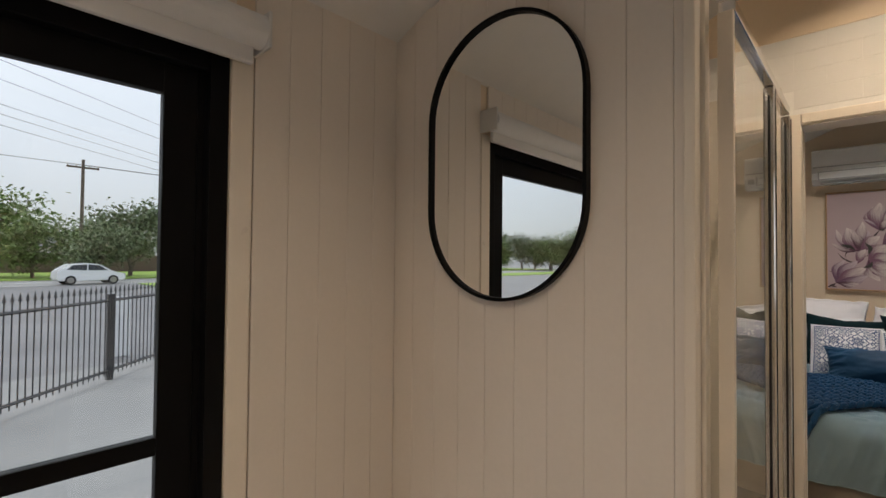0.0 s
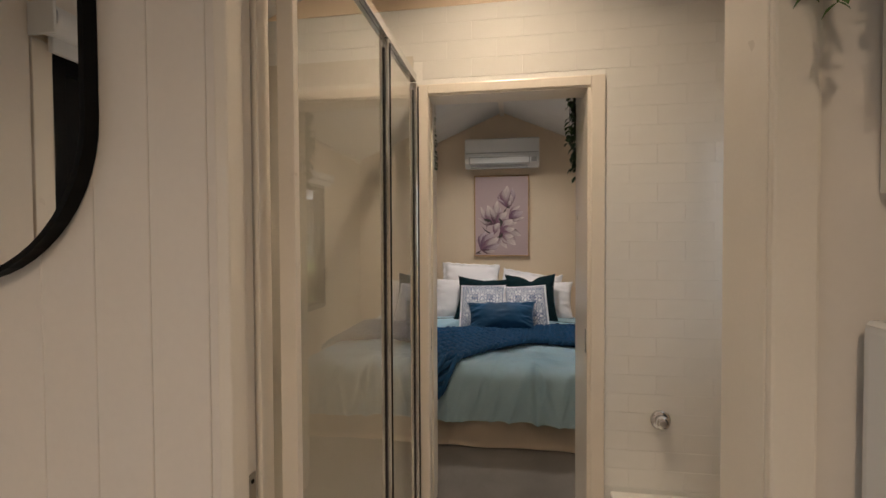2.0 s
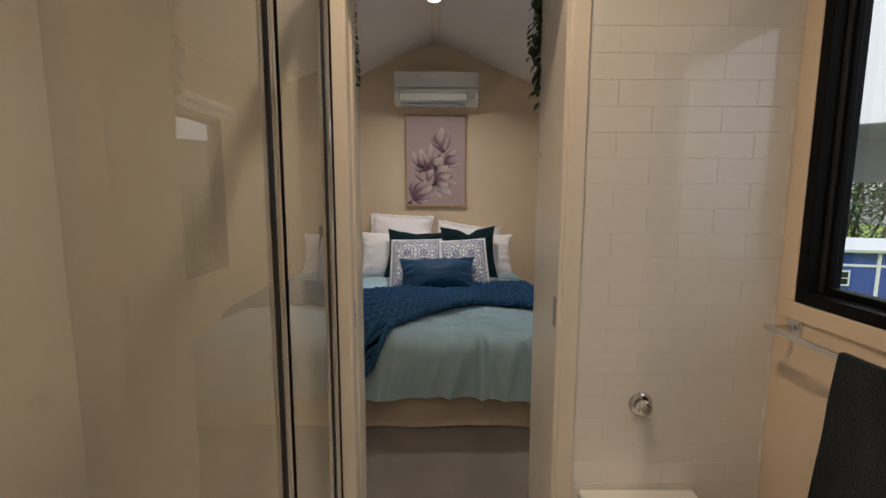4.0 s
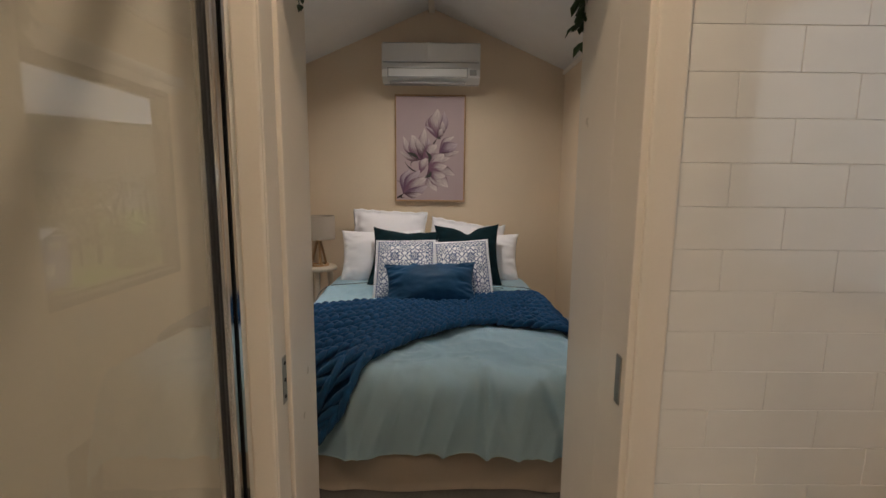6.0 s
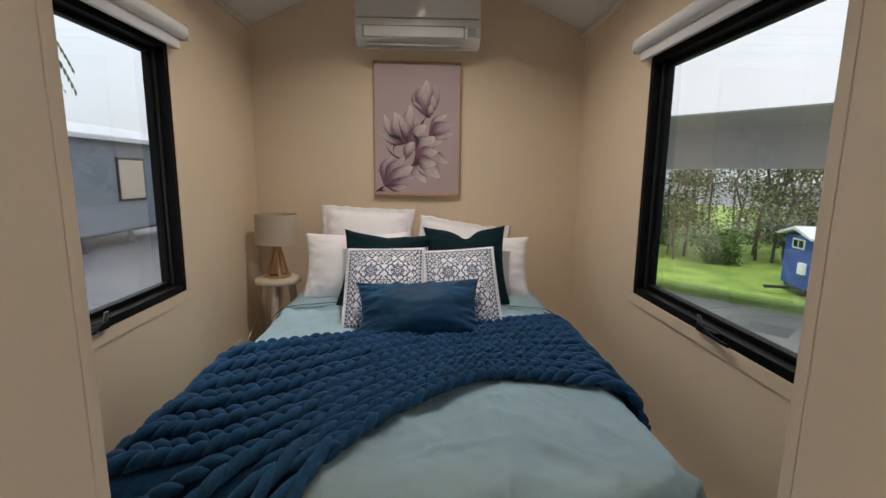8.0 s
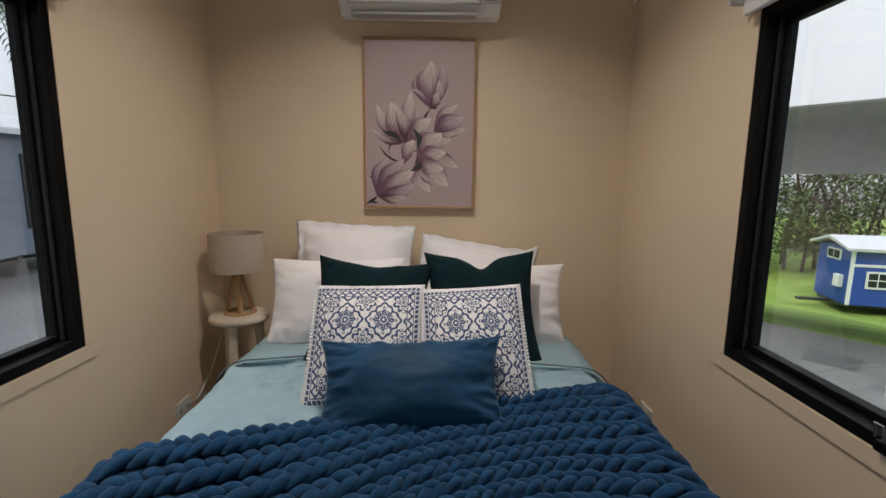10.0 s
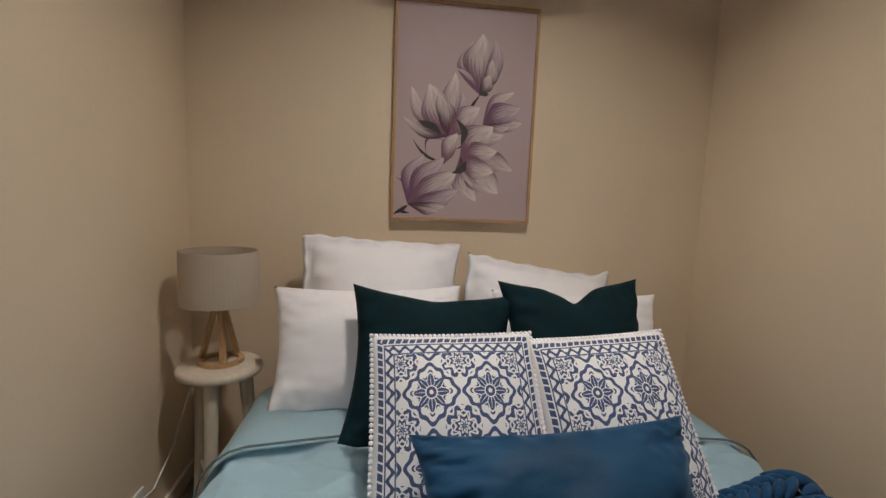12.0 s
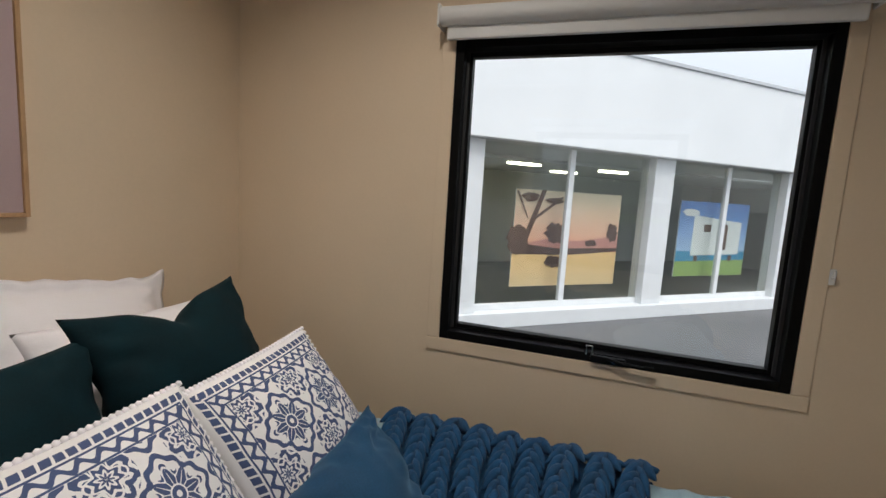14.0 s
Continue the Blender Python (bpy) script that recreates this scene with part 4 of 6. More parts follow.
lamp = empty("table_lamp", "tripod oak table lamp with a beige drum shade, switched off", "lamp", pose(-0.895, 5.29, STOP + 0.001))
bm = bmesh.new()
for r, z0_, z1_ in ((0.078, 0.0, 0.014),):
    ring = lathe([(0.080, 0.0), (0.080, 0.013), (0.060, 0.013), (0.060, 0.0), (0.080, 0.0)], 40, caps=False)
    tmp = bpy.data.meshes.new("tmp")
    ring.to_mesh(tmp)
    ring.free()
    bm.from_mesh(tmp)
    bpy.data.meshes.remove(tmp)
part("base_ring", bm, OAK, lamp, "round oak base ring")
for k in range(3):
    a = math.radians(-90 + 120 * k + 25)
    p0, p1 = Vector((0.070 * math.cos(a), 0.070 * math.sin(a), 0.012)), Vector((0.012 * math.cos(a), 0.012 * math.sin(a), 0.225))
    leg = rod(p0, p1, 0.0125, 0.0115, 4)
    part("leg", leg, OAK, lamp)
part("crown", lathe([(0.026, 0.205), (0.024, 0.232), (0.012, 0.236)], 24), OAK, lamp)
part("cord", tube([(0.0, 0.0, 0.21), (0.004, 0.003, 0.12), (0.0, 0.006, 0.016), (0.01, 0.05, 0.006), (-0.02, 0.10, 0.004), (-0.07, 0.145, 0.0), (-0.15, 0.12, -0.12), (-0.185, 0.02, -0.34), (-0.19, -0.12, -0.42), (-0.192, -0.20, -0.405)], 0.0032, 8), PLASTIC, lamp, "thin pale flex")
bm = bmesh.new()
prof = ((0.134, 0.225), (0.132, 0.415), (0.1285, 0.415), (0.1305, 0.225))
rings = [[bm.verts.new((r * math.cos(2 * math.pi * i / 56), r * math.sin(2 * math.pi * i / 56), h)) for i in range(56)] for r, h in prof]
for a, b in zip(rings, rings[1:] + rings[:1]):
    for i in range(56):
        bm.faces.new((a[i], a[(i + 1) % 56], b[(i + 1) % 56], b[i]))
shade = part("shade", bm, SHADE, lamp, "beige linen drum shade", smooth=False)
part("spider", rod((-0.129, 0, 0.40), (0.129, 0, 0.40), 0.002, n=8), STEEL, shade)
part("bulb", lathe([(0.013, 0.236), (0.014, 0.27), (0.028, 0.30), (0.026, 0.325), (0.008, 0.34)], 20), PLASTIC, lamp, smooth=True)

# ---- air conditioner ----
ac = empty("air_conditioner", "white wall-mounted split air conditioner", "air conditioner")
AX0, AX1, AZ0, AZ1 = -0.368, 0.428, 2.085, 2.400
bm = bmesh.new()
prof = [(YB - 0.002, AZ0 + 0.015), (YB - 0.002, AZ1), (YB - 0.165, AZ1), (YB - 0.180, AZ1 - 0.012), (YB - 0.188, AZ1 - 0.04), (YB - 0.195, AZ0 + 0.10), (YB - 0.180, AZ0 + 0.045), (YB - 0.12, AZ0), (YB - 0.06, AZ0)]
ends = [[bm.verts.new((x, y, z)) for y, z in prof] for x in (AX0, AX1)]
bm.faces.new(ends[0]), bm.faces.new(ends[1])
for i in range(len(prof)):
    j = (i + 1) % len(prof)
    bm.faces.new((ends[0][i], ends[0][j], ends[1][j], ends[1][i]))
bmesh.ops.bevel(bm, geom=[e for e in bm.edges if abs(e.verts[0].co.x - e.verts[1].co.x) < 1e-6], offset=0.006, segments=2, affect="EDGES")
part("body", bm, PLASTIC, ac)
bm = box(AX0 + 0.004, AX1 - 0.004, YB - 0.206, YB - 0.1965, AZ0 + 0.158, AZ1 - 0.016, 0.003)
bmesh.ops.rotate(bm, cent=(0, YB - 0.202, AZ0 + 0.158), matrix=Matrix.Rotation(radians(-2.6), 3, "X"), verts=bm.verts)
part("front_panel", bm, GLOSS_PLASTIC, ac)
part("panel_gap", box(AX0 + 0.012, AX1 - 0.012, YB - 0.1995, YB - 0.1955, AZ0 + 0.150, AZ0 + 0.156), GREY_PLASTIC, ac)
flap = part("flap", box(AX0 + 0.055, AX1 - 0.11, YB - 0.200, YB - 0.192, AZ0 + 0.045, AZ0 + 0.105, 0.003), PLASTIC, ac)
part("flap_gap", box(AX0 + 0.045, AX1 - 0.10, YB - 0.1975, YB - 0.1935, AZ0 + 0.037, AZ0 + 0.112), GREY_PLASTIC, ac)
part("display", box(AX1 - 0.085, AX1 - 0.03, YB - 0.1985, YB - 0.190, AZ0 + 0.055, AZ0 + 0.10, 0.002), GREY_PLASTIC, ac, "small grey display window")
part("vent", box(AX0 + 0.06, AX1 - 0.12, YB - 0.165, YB - 0.10, AZ0 - 0.003, AZ0 + 0.012, 0.002), GREY_PLASTIC, ac)

# ---- magnolia picture ----
pic = empty("wall_picture", "framed mauve print of magnolia flowers above the bed", "picture")
PX0, PX1, PZ0, PZ1 = -0.281, 0.325, 1.120, 2.020
MAUVE = surface("mauve_print", (0.50, 0.385, 0.40), 0.55, vary=0.06, scale=3, fine=300, bump=0.1)
for b in ((PX0, PX0 + 0.012, PZ0, PZ1), (PX1 - 0.012, PX1, PZ0, PZ1), (PX0 + 0.012, PX1 - 0.012, PZ0, PZ0 + 0.012), (PX0 + 0.012, PX1 - 0.012, PZ1 - 0.012, PZ1)):
    part("frame_bar", box(b[0], b[1], YB - 0.034, YB - 0.003, b[2], b[3], 0.0015), OAK, pic, "thin light oak frame")
part("canvas", box(PX0 + 0.013, PX1 - 0.013, YB - 0.026, YB - 0.004, PZ0 + 0.013, PZ1 - 0.013), MAUVE, pic)


def petal_material(name, tip, heart):
    n = Net(name)
    tc = n.tree.nodes.new("ShaderNodeTexCoord")
    sep = n.tree.nodes.new("ShaderNodeSeparateXYZ")
    n.tree.links.new(tc.outputs["UV"], sep.inputs[0])
    streak = n.noise(5.0, 4, coord=tc.outputs["UV"], stretch=(5.0, 0.6, 1))
    f = n.m("ADD", n.m("MULTIPLY", sep.outputs[1], 0.85), n.m("MULTIPLY", n.m("SUBTRACT", streak, 0.5), 0.9))
    side = n.m("ABSOLUTE", n.m("SUBTRACT", sep.outputs[0], 0.45))
    f = n.m("SUBTRACT", f, n.m("MULTIPLY", n.m("POWER", side, 3.0), 2.4))
    n.put(n.bsdf.inputs["Base Color"], n.ramp(f, [(0.18, heart), (0.46, tuple((a + b) / 2 for a, b in zip(heart, tip))), (0.80, tip)]))
    n.bsdf.inputs["Roughness"].default_value = 0.6
    return n.mat


PETALS = [petal_material("petal_print", (0.68, 0.58, 0.57), (0.09, 0.035, 0.06)), petal_material("petal_print_pale", (0.74, 0.66, 0.63), (0.19, 0.09, 0.14)), petal_material("petal_print_violet", (0.60, 0.50, 0.54), (0.15, 0.075, 0.13))]
STEM = surface("stem_print", (0.045, 0.028, 0.035), 0.6, vary=0.3)
LEAFP = surface("leaf_print", (0.05, 0.045, 0.04), 0.6, vary=0.4)
layer_count = [0]


def flat_leaf(x0, y0, x1, y1, width, bend, material, parent, name="petal"):
    """A printed petal from (x0, y0) to (x1, y1), in shares of the canvas, y down."""
    layer_count[0] += 1
    depth = YB - 0.0262 - 0.00008 * layer_count[0]
    W, H = PX1 - PX0, PZ1 - PZ0
    p0, p1 = Vector((PX0 + x0 * W, PZ1 - y0 * H)), Vector((PX0 + x1 * W, PZ1 - y1 * H))
    d = p1 - p0
    nrm = Vector((-d.y, d.x)).normalized()
    n = 14
    bm = bmesh.new()
    uv = bm.loops.layers.uv.new("UVMap")
    rows = []
    for i in range(n + 1):
        t = i / n
        w = width * W * (math.sin(math.pi * min(1, 0.03 + t ** 1.15 * 0.96)) ** 0.95) * 0.5
        c = p0 + d * t + nrm * bend * d.length * math.sin(math.pi * t)
        wv = 1 + 0.16 * math.sin(t * 7 + layer_count[0])
        rows.append([(c + nrm * w * k * (wv if k > 0 else 2 - wv), (0.5 + 0.5 * k, t)) for k in (-1, -0.4, 0.4, 1)])
    vs = [[bm.verts.new((p.x, depth, p.y)) for p, _ in row] for row in rows]
    for i in range(n):
        for k in range(3):
            f = bm.faces.new((vs[i][k], vs[i][k + 1], vs[i + 1][k + 1], vs[i + 1][k]))
            for loop, (a, b) in zip(f.loops, ((i, k), (i, k + 1), (i + 1, k + 1), (i + 1, k))):
                loop[uv].uv = rows[a][b][1]
    return part(name, bm, material, parent)


for spec in ((0.02, 0.975, 0.12, 0.93, 0.03, 0.0), (0.12, 0.93, 0.03, 0.80, 0.018, -0.25), (0.13, 0.965, 0.05, 0.95, 0.02, 0.1), (0.50, 0.54, 0.60, 0.40, 0.022, 0.05), (0.14, 0.62, 0.36, 0.72, 0.02, -0.15), (0.24, 0.70, 0.36, 0.62, 0.014, 0.5), (0.36, 0.72, 0.48, 0.55, 0.035, 0.2), (0.60, 0.55, 0.44, 0.66, 0.02, 0.1)):
    flat_leaf(*spec, STEM, pic, "stem")
for x0, y0, x1, y1, w, b, m in (
    # bud at the top
    (0.60, 0.40, 0.53, 0.17, 0.16, 0.14, 1), (0.60, 0.40, 0.60, 0.13, 0.20, 0.05, 1), (0.60, 0.40, 0.69, 0.15, 0.11, -0.14, 2), (0.60, 0.40, 0.43, 0.29, 0.04, -0.1, 2), (0.60, 0.40, 0.675, 0.24, 0.10, -0.1, 0), (0.60, 0.405, 0.66, 0.31, 0.09, -0.05, 0),
    # tall open flower
    (0.39, 0.60, 0.12, 0.385, 0.12, 0.12, 1), (0.39, 0.60, 0.42, 0.31, 0.14, 0.0, 1), (0.39, 0.60, 0.24, 0.37, 0.20, 0.03, 1), (0.39, 0.60, 0.07, 0.525, 0.07, 0.12, 0), (0.39, 0.60, 0.48, 0.40, 0.09, -0.12, 2), (0.39, 0.60, 0.31, 0.41, 0.13, -0.04, 0), (0.40, 0.60, 0.60, 0.46, 0.16, 0.05, 1),
    # side flower
    (0.63, 0.545, 0.84, 0.38, 0.10, 0.12, 1), (0.63, 0.545, 0.91, 0.52, 0.12, -0.02, 0), (0.63, 0.545, 0.89, 0.45, 0.16, 0.06, 2), (0.63, 0.545, 0.82, 0.545, 0.07, -0.05, 0),
    # large open flower
    (0.48, 0.69, 0.60, 0.90, 0.16, -0.1, 1), (0.48, 0.69, 0.76, 0.86, 0.20, -0.02, 1), (0.48, 0.69, 0.86, 0.745, 0.15, 0.05, 0), (0.48, 0.69, 0.78, 0.58, 0.14, 0.1, 0), (0.48, 0.69, 0.70, 0.545, 0.20, 0.06, 1), (0.48, 0.69, 0.74, 0.66, 0.14, 0.06, 1), (0.48, 0.69, 0.72, 0.76, 0.15, -0.08, 1), (0.48, 0.69, 0.58, 0.83, 0.05, -0.12, 0), (0.36, 0.73, 0.45, 0.585, 0.11, 0.08, 1),
    # lower flower
    (0.12, 0.925, 0.22, 0.69, 0.12, 0.12, 2), (0.12, 0.925, 0.36, 0.70, 0.15, 0.06, 2), (0.12, 0.925, 0.46, 0.76, 0.16, 0.02, 1), (0.12, 0.925, 0.47, 0.85, 0.13, -0.06, 2), (0.12, 0.925, 0.38, 0.93, 0.09, -0.06, 0), (0.12, 0.925, 0.33, 0.955, 0.04, 0.0, 0),
):
    flat_leaf(x0, y0, x1, y1, w, b, PETALS[m], pic)
for spec in ((0.34, 0.595, 0.17, 0.54, 0.05, -0.1), (0.44, 0.52, 0.48, 0.64, 0.05, 0.2), (0.42, 0.77, 0.52, 0.71, 0.05, -0.2), (0.59, 0.405, 0.66, 0.40, 0.03, 0.1)):
    flat_leaf(*spec, LEAFP, pic, "leaf")

# ---- downlights ----
GLOW = Net("downlight_diffuser")
GLOW.bsdf.inputs["Emission Color"].default_value = (1.0, 0.86, 0.66, 1)
GLOW.bsdf.inputs["Emission Strength"].default_value = 6.0
for dx, dy, dz, _, _ in DOWNLIGHTS:
    dl = empty("downlight", "recessed white downlight, glowing warm", "ceiling light", pose(dx, dy, dz), group="downlights")
    part("rim", lathe([(0.048, -0.018), (0.062, -0.016), (0.064, -0.004), (0.064, 0.03)], 36), PLASTIC, dl)
    part("diffuser", lathe([(0.044, -0.0195), (0.044, -0.0185)], 36), GLOW.mat, dl)

# ---- power points ----
for x, y, z, facing in ((XL + 0.002, 5.06, 0.18, 1), (XR - 0.002, 5.07, 0.165, -1)):
    po = empty("power_point", "white double power point on the wall", "power point", group="power points")
    part("plate", box(min(x, x + facing * 0.010), max(x, x + facing * 0.010), y - 0.058, y + 0.058, z - 0.036, z + 0.036, 0.004), PLASTIC, po)
    for dy in (-0.03, 0.03):
        part("switch", box(min(x + facing * 0.0101, x + facing * 0.0135), max(x + facing * 0.0101, x + facing * 0.0135), y + dy - 0.007, y + dy + 0.007, z + 0.012, z + 0.026, 0.001), PLASTIC, po)
        part("socket", box(min(x + facing * 0.0101, x + facing * 0.0108), max(x + facing * 0.0101, x + facing * 0.0108), y + dy - 0.012, y + dy + 0.012, z - 0.02, z + 0.004), GREY_PLASTIC, po)

# ---- bathroom fittings ----
tap = empty("wall_tap", "round chrome stop tap on white tiles", "tap", pose(0.744, YD, 0.595))
part("flange", lathe([(0.038, -0.002), (0.039, -0.008), (0.030, -0.014)], 32, axis="Y"), CHROME, tap, smooth=True)
part("knob", lathe([(0.020, -0.0135), (0.022, -0.024), (0.026, -0.028), (0.025, -0.042), (0.018, -0.046)], 28, axis="Y"), CHROME, tap, smooth=True)
part("button", lathe([(0.014, -0.0455), (0.013, -0.049), (0.006, -0.051)], 20, axis="Y"), STEEL, tap, smooth=True)

toilet = empty("toilet", "white ceramic toilet with a close-coupled cistern", "toilet")
part("cistern", box(0.565, 0.925, 2.13, YD - 0.006, 0.0, 0.262, 0.03, 3), TILE, toilet)
part("cistern_lid", box(0.552, 0.938, 2.115, YD - 0.004, 0.263, 0.295, 0.012, 3), TILE, toilet)
part("bowl", lathe([(0.11, 0.0), (0.12, 0.08), (0.16, 0.2), (0.185, 0.23), (0.18, 0.25)], 32, (0.745, 1.93, 0)), TILE, toilet, smooth=True)

rail = empty("towel_rail", "square chrome towel rail under the bathroom window", "towel rail")
for y in (2.255, 1.62):
    part("bracket", box(XR - 0.012, XR - 0.0005, y - 0.026, y + 0.026, 0.852, 0.904, 0.003), CHROME, rail)
    part("post", box(XR - 0.072, XR - 0.0125, y - 0.008, y + 0.008, 0.870, 0.886, 0.002), CHROME, rail)
part("bar", box(XR - 0.088, XR - 0.0725, 1.60, 2.275, 0.870, 0.886, 0.002), CHROME, rail)


def towel_point(u, v):
    y = 1.66 + 0.345 * u
    s = v * 1.06 - 0.53
    xc, zc = XR - 0.080, 0.890
    off = 0.012 + 0.006 * noise.noise(Vector((u * 4, v * 6, 3)))
    x = xc - off * (1 if s < 0 else -1) * min(1, abs(s) / 0.02)
    z = zc + 0.004 - max(0, abs(s) - 0.015)
    x += 0.008 * math.sin(u * 9 + 1) * min(1, abs(s) * 2) * (1 if s < 0 else 0.2) - 0.05 * abs(s) * (s < 0)
    return Vector((x, y + 0.05 * abs(s) * (u - 0.4), z))


tagged(part("towel", grid_mesh(36, 60, towel_point, thick=0.008), TOWEL, smooth=True), "charcoal teal bath towel hanging over the chrome rail", "towel")

# ---- kitchen end: refrigerator and cupboard by the partition ----
cup = empty("wall_cupboard", "white overhead cupboard fixed beside the partition", "cupboard")
part("carcass", box(0.60, XR - 0.012, 0.25, YV - 0.002, 1.375, 2.02, 0.002), TRIM, cup)
for a, b in ((0.25, 0.632), (0.636, YV - 0.003)):
    part("cupboard_door", box(0.581, 0.5995, a, b, 1.372, 2.018, 0.002), TRIM, cup)
fr = empty("refrigerator", "white refrigerator under the overhead cupboard", "refrigerator")
part("body", box(0.60, XR - 0.012, 0.44, YV - 0.012, 0.02, 1.235, 0.012, 3), PLASTIC, fr)
part("fridge_door", box(0.556, 0.5985, 0.442, YV - 0.014, 0.42, 1.232, 0.014, 3), PLASTIC, fr)
part("fridge_door", box(0.556, 0.5985, 0.442, YV - 0.014, 0.05, 0.412, 0.014, 3), PLASTIC, fr)

# ---- hanging plants ----
FERN = surface("green_leaf", (0.075, 0.17, 0.035), 0.5, vary=0.45, scale=25, fine=90, bump=0.1)
GUM = surface("grey_green_leaf", (0.055, 0.10, 0.045), 0.55, vary=0.45, scale=25, fine=90, bump=0.1)
POT = surface("white_pot_glaze", (0.7, 0.68, 0.64), 0.4, vary=0.06)


def add_leaf(verts, faces, p, d, up, ln, wd):
    side = d.cross(up)
    side = side.normalized() if side.length > 1e-4 else Vector((1, 0, 0))
    nrm = side.cross(d)
    b = len(verts)
    for t, w, c in ((0, 0, 0), (0.3, 0.8, 0.06), (0.3, -0.8, 0.06), (0.62, 1, 0.06), (0.62, -1, 0.06), (1, 0, -0.12), (0.3, 0, 0), (0.62, 0, -0.02)):
        verts.append(p + d * (t * ln) + side * (w * wd / 2) + nrm * (c * ln))
    faces += [[b, b + 1, b + 6], [b, b + 6, b + 2], [b + 1, b + 3, b + 7, b + 6], [b + 6, b + 7, b + 4, b + 2], [b + 3, b + 5, b + 7], [b + 7, b + 5, b + 4]]


def hanging_plant(at, label, material, strands, drop, leaf, wide, lean, spread, seed, step):
    rnd = random.Random(seed)
    plant = empty("hanging_plant", label, "plant", pose(*at), group="hanging plants")
    part("pot", lathe([(0.045, 0.0), (0.06, 0.04), (0.065, 0.10), (0.058, 0.10), (0.05, 0.085)], 28), POT, plant, smooth=True)
    verts, faces, stems = [], [], bmesh.new()
    for k in range(strands):
        ang = rnd.uniform(0, 6.28)
        p = Vector((0.04 * math.cos(ang), 0.04 * math.sin(ang), 0.10))
        out = Vector((lean[0] + rnd.uniform(-1, 1) * spread, lean[1] + rnd.uniform(-1, 1) * spread, 0.05))
        length = drop * rnd.uniform(0.5, 1.0)
        pts, vel = [p.copy()], out
        travelled = 0
        edge = Vector((lean[0], lean[1], 0)).length
        while travelled < length + edge:
            vel = vel + Vector((rnd.uniform(-0.05, 0.05), rnd.uniform(-0.05, 0.05), 0))
            flat = max(0.0, 1 - travelled / (edge * 1.15 + 0.02))
            dirn = (Vector((vel.x, vel.y, 0)).normalized() * (flat + 0.06) + Vector((0, 0, -1)) * (1 - flat) + Vector((0, 0, 0.5 * (travelled < 0.03)))).normalized()
            p = p + dirn * step
            travelled += step
            pts.append(p.copy())
            for _ in range(2):
                a = rnd.uniform(0, 6.28)
                d = (Vector((math.cos(a), math.sin(a), -0.5)) + dirn * 0.4).normalized()
                add_leaf(verts, faces, p, d, Vector((0, 0, 1)), leaf * rnd.uniform(0.7, 1.2), wide * rnd.uniform(0.7, 1.2))
        for a, b in zip(pts, pts[1:]):
            add_rod(stems, a, b, 0.0014, n=4, caps=False)
    me = bpy.data.meshes.new("foliage")
    me.from_pydata([tuple(v) for v in verts], [], faces)
    me.materials.append(material)
    ob = new("foliage", me)
    ob.parent = plant
    tagged(part("stem", stems, material, plant), kind="stuff")
    return plant


hanging_plant((0.665, 0.92, 2.021), "trailing green fern in a pot on the overhead cupboard", FERN, 52, 0.52, 0.020, 0.010, (-0.15, -0.02), 0.05, 3, 0.014)
hanging_plant((0.575, 2.62, 2.061), "trailing grey-green vine in a pot on a wardrobe", GUM, 17, 0.50, 0.042, 0.026, (-0.085, 0.125), 0.03, 5, 0.020)
hanging_plant((-0.38, 2.62, 2.061), "trailing grey-green vine in a pot on a wardrobe", GUM, 7, 0.50, 0.024, 0.014, (0.075, 0.125), 0.03, 6, 0.014)

# ---- wall tiles ----
TW, TH, GAPT = 0.210, 0.0768, 0.0010
tile_mesh = {}
row = 0
z = 0.003
while z < 2.29:
    x = 0.625 - 0.21 * 9 + (0.105 if row % 2 else 0.0)
    while x < XR:
        a, b, c, d = x, x + TW - GAPT, z, min(z + TH - GAPT, 2.298)
        x += TW
        a, b = max(a, SX + 0.02 if c < 2.05 else XL + 0.012), min(b, XR - 0.004)
        if b - a < 0.012 or d - c < 0.01:
            continue
        pieces = [(a, b)]
        if c < DZ + 0.05:
            lo_, hi_ = DX0 - 0.050, DX1 + 0.070
            pieces = [(a, min(b, lo_)), (max(a, hi_), b)]
        for p, q in pieces:
            if q - p < 0.012:
                continue
            key = (round(q - p, 4), round(d - c, 4))
            if key not in tile_mesh:
                tile_mesh[key] = mesh_of("tile", box(0, q - p, 0, 0.008, 0, d - c, 0.0007, 1), TILE)
            t = new("tile", tile_mesh[key])
            t.parent = wall_tiled
            t.matrix_world = pose(p, YD + 0.0005, c, random.uniform(-0.12, 0.12), 0, random.uniform(-0.08, 0.08))
    z += TH
    row += 1


# ---- outside: ground ----
SITE = pose(3.57, 8.0, 0, 0, 0, -49.2)      # x along the shop front, y away from the house


def fall(n):
    return -0.75 - 0.2 * min(16.2, max(0.0, n - 1.9))


def ground_material(name, a, b, scale, fine, rough, bump, dist):
    n = Net(name)
    f = n.m("ADD", n.m("MULTIPLY", n.noise(scale, 5), 0.6), n.m("MULTIPLY", n.noise(fine, 3), 0.4))
    n.put(n.bsdf.inputs["Base Color"], n.ramp(f, [(0.35, a), (0.65, b)]))
    n.put(n.bsdf.inputs["Roughness"], n.m("ADD", rough, n.m("MULTIPLY", n.noise(scale * 0.6, 2), 0.25)))
    n.bump(n.noise(fine, 4), bump, dist)
    return n.mat


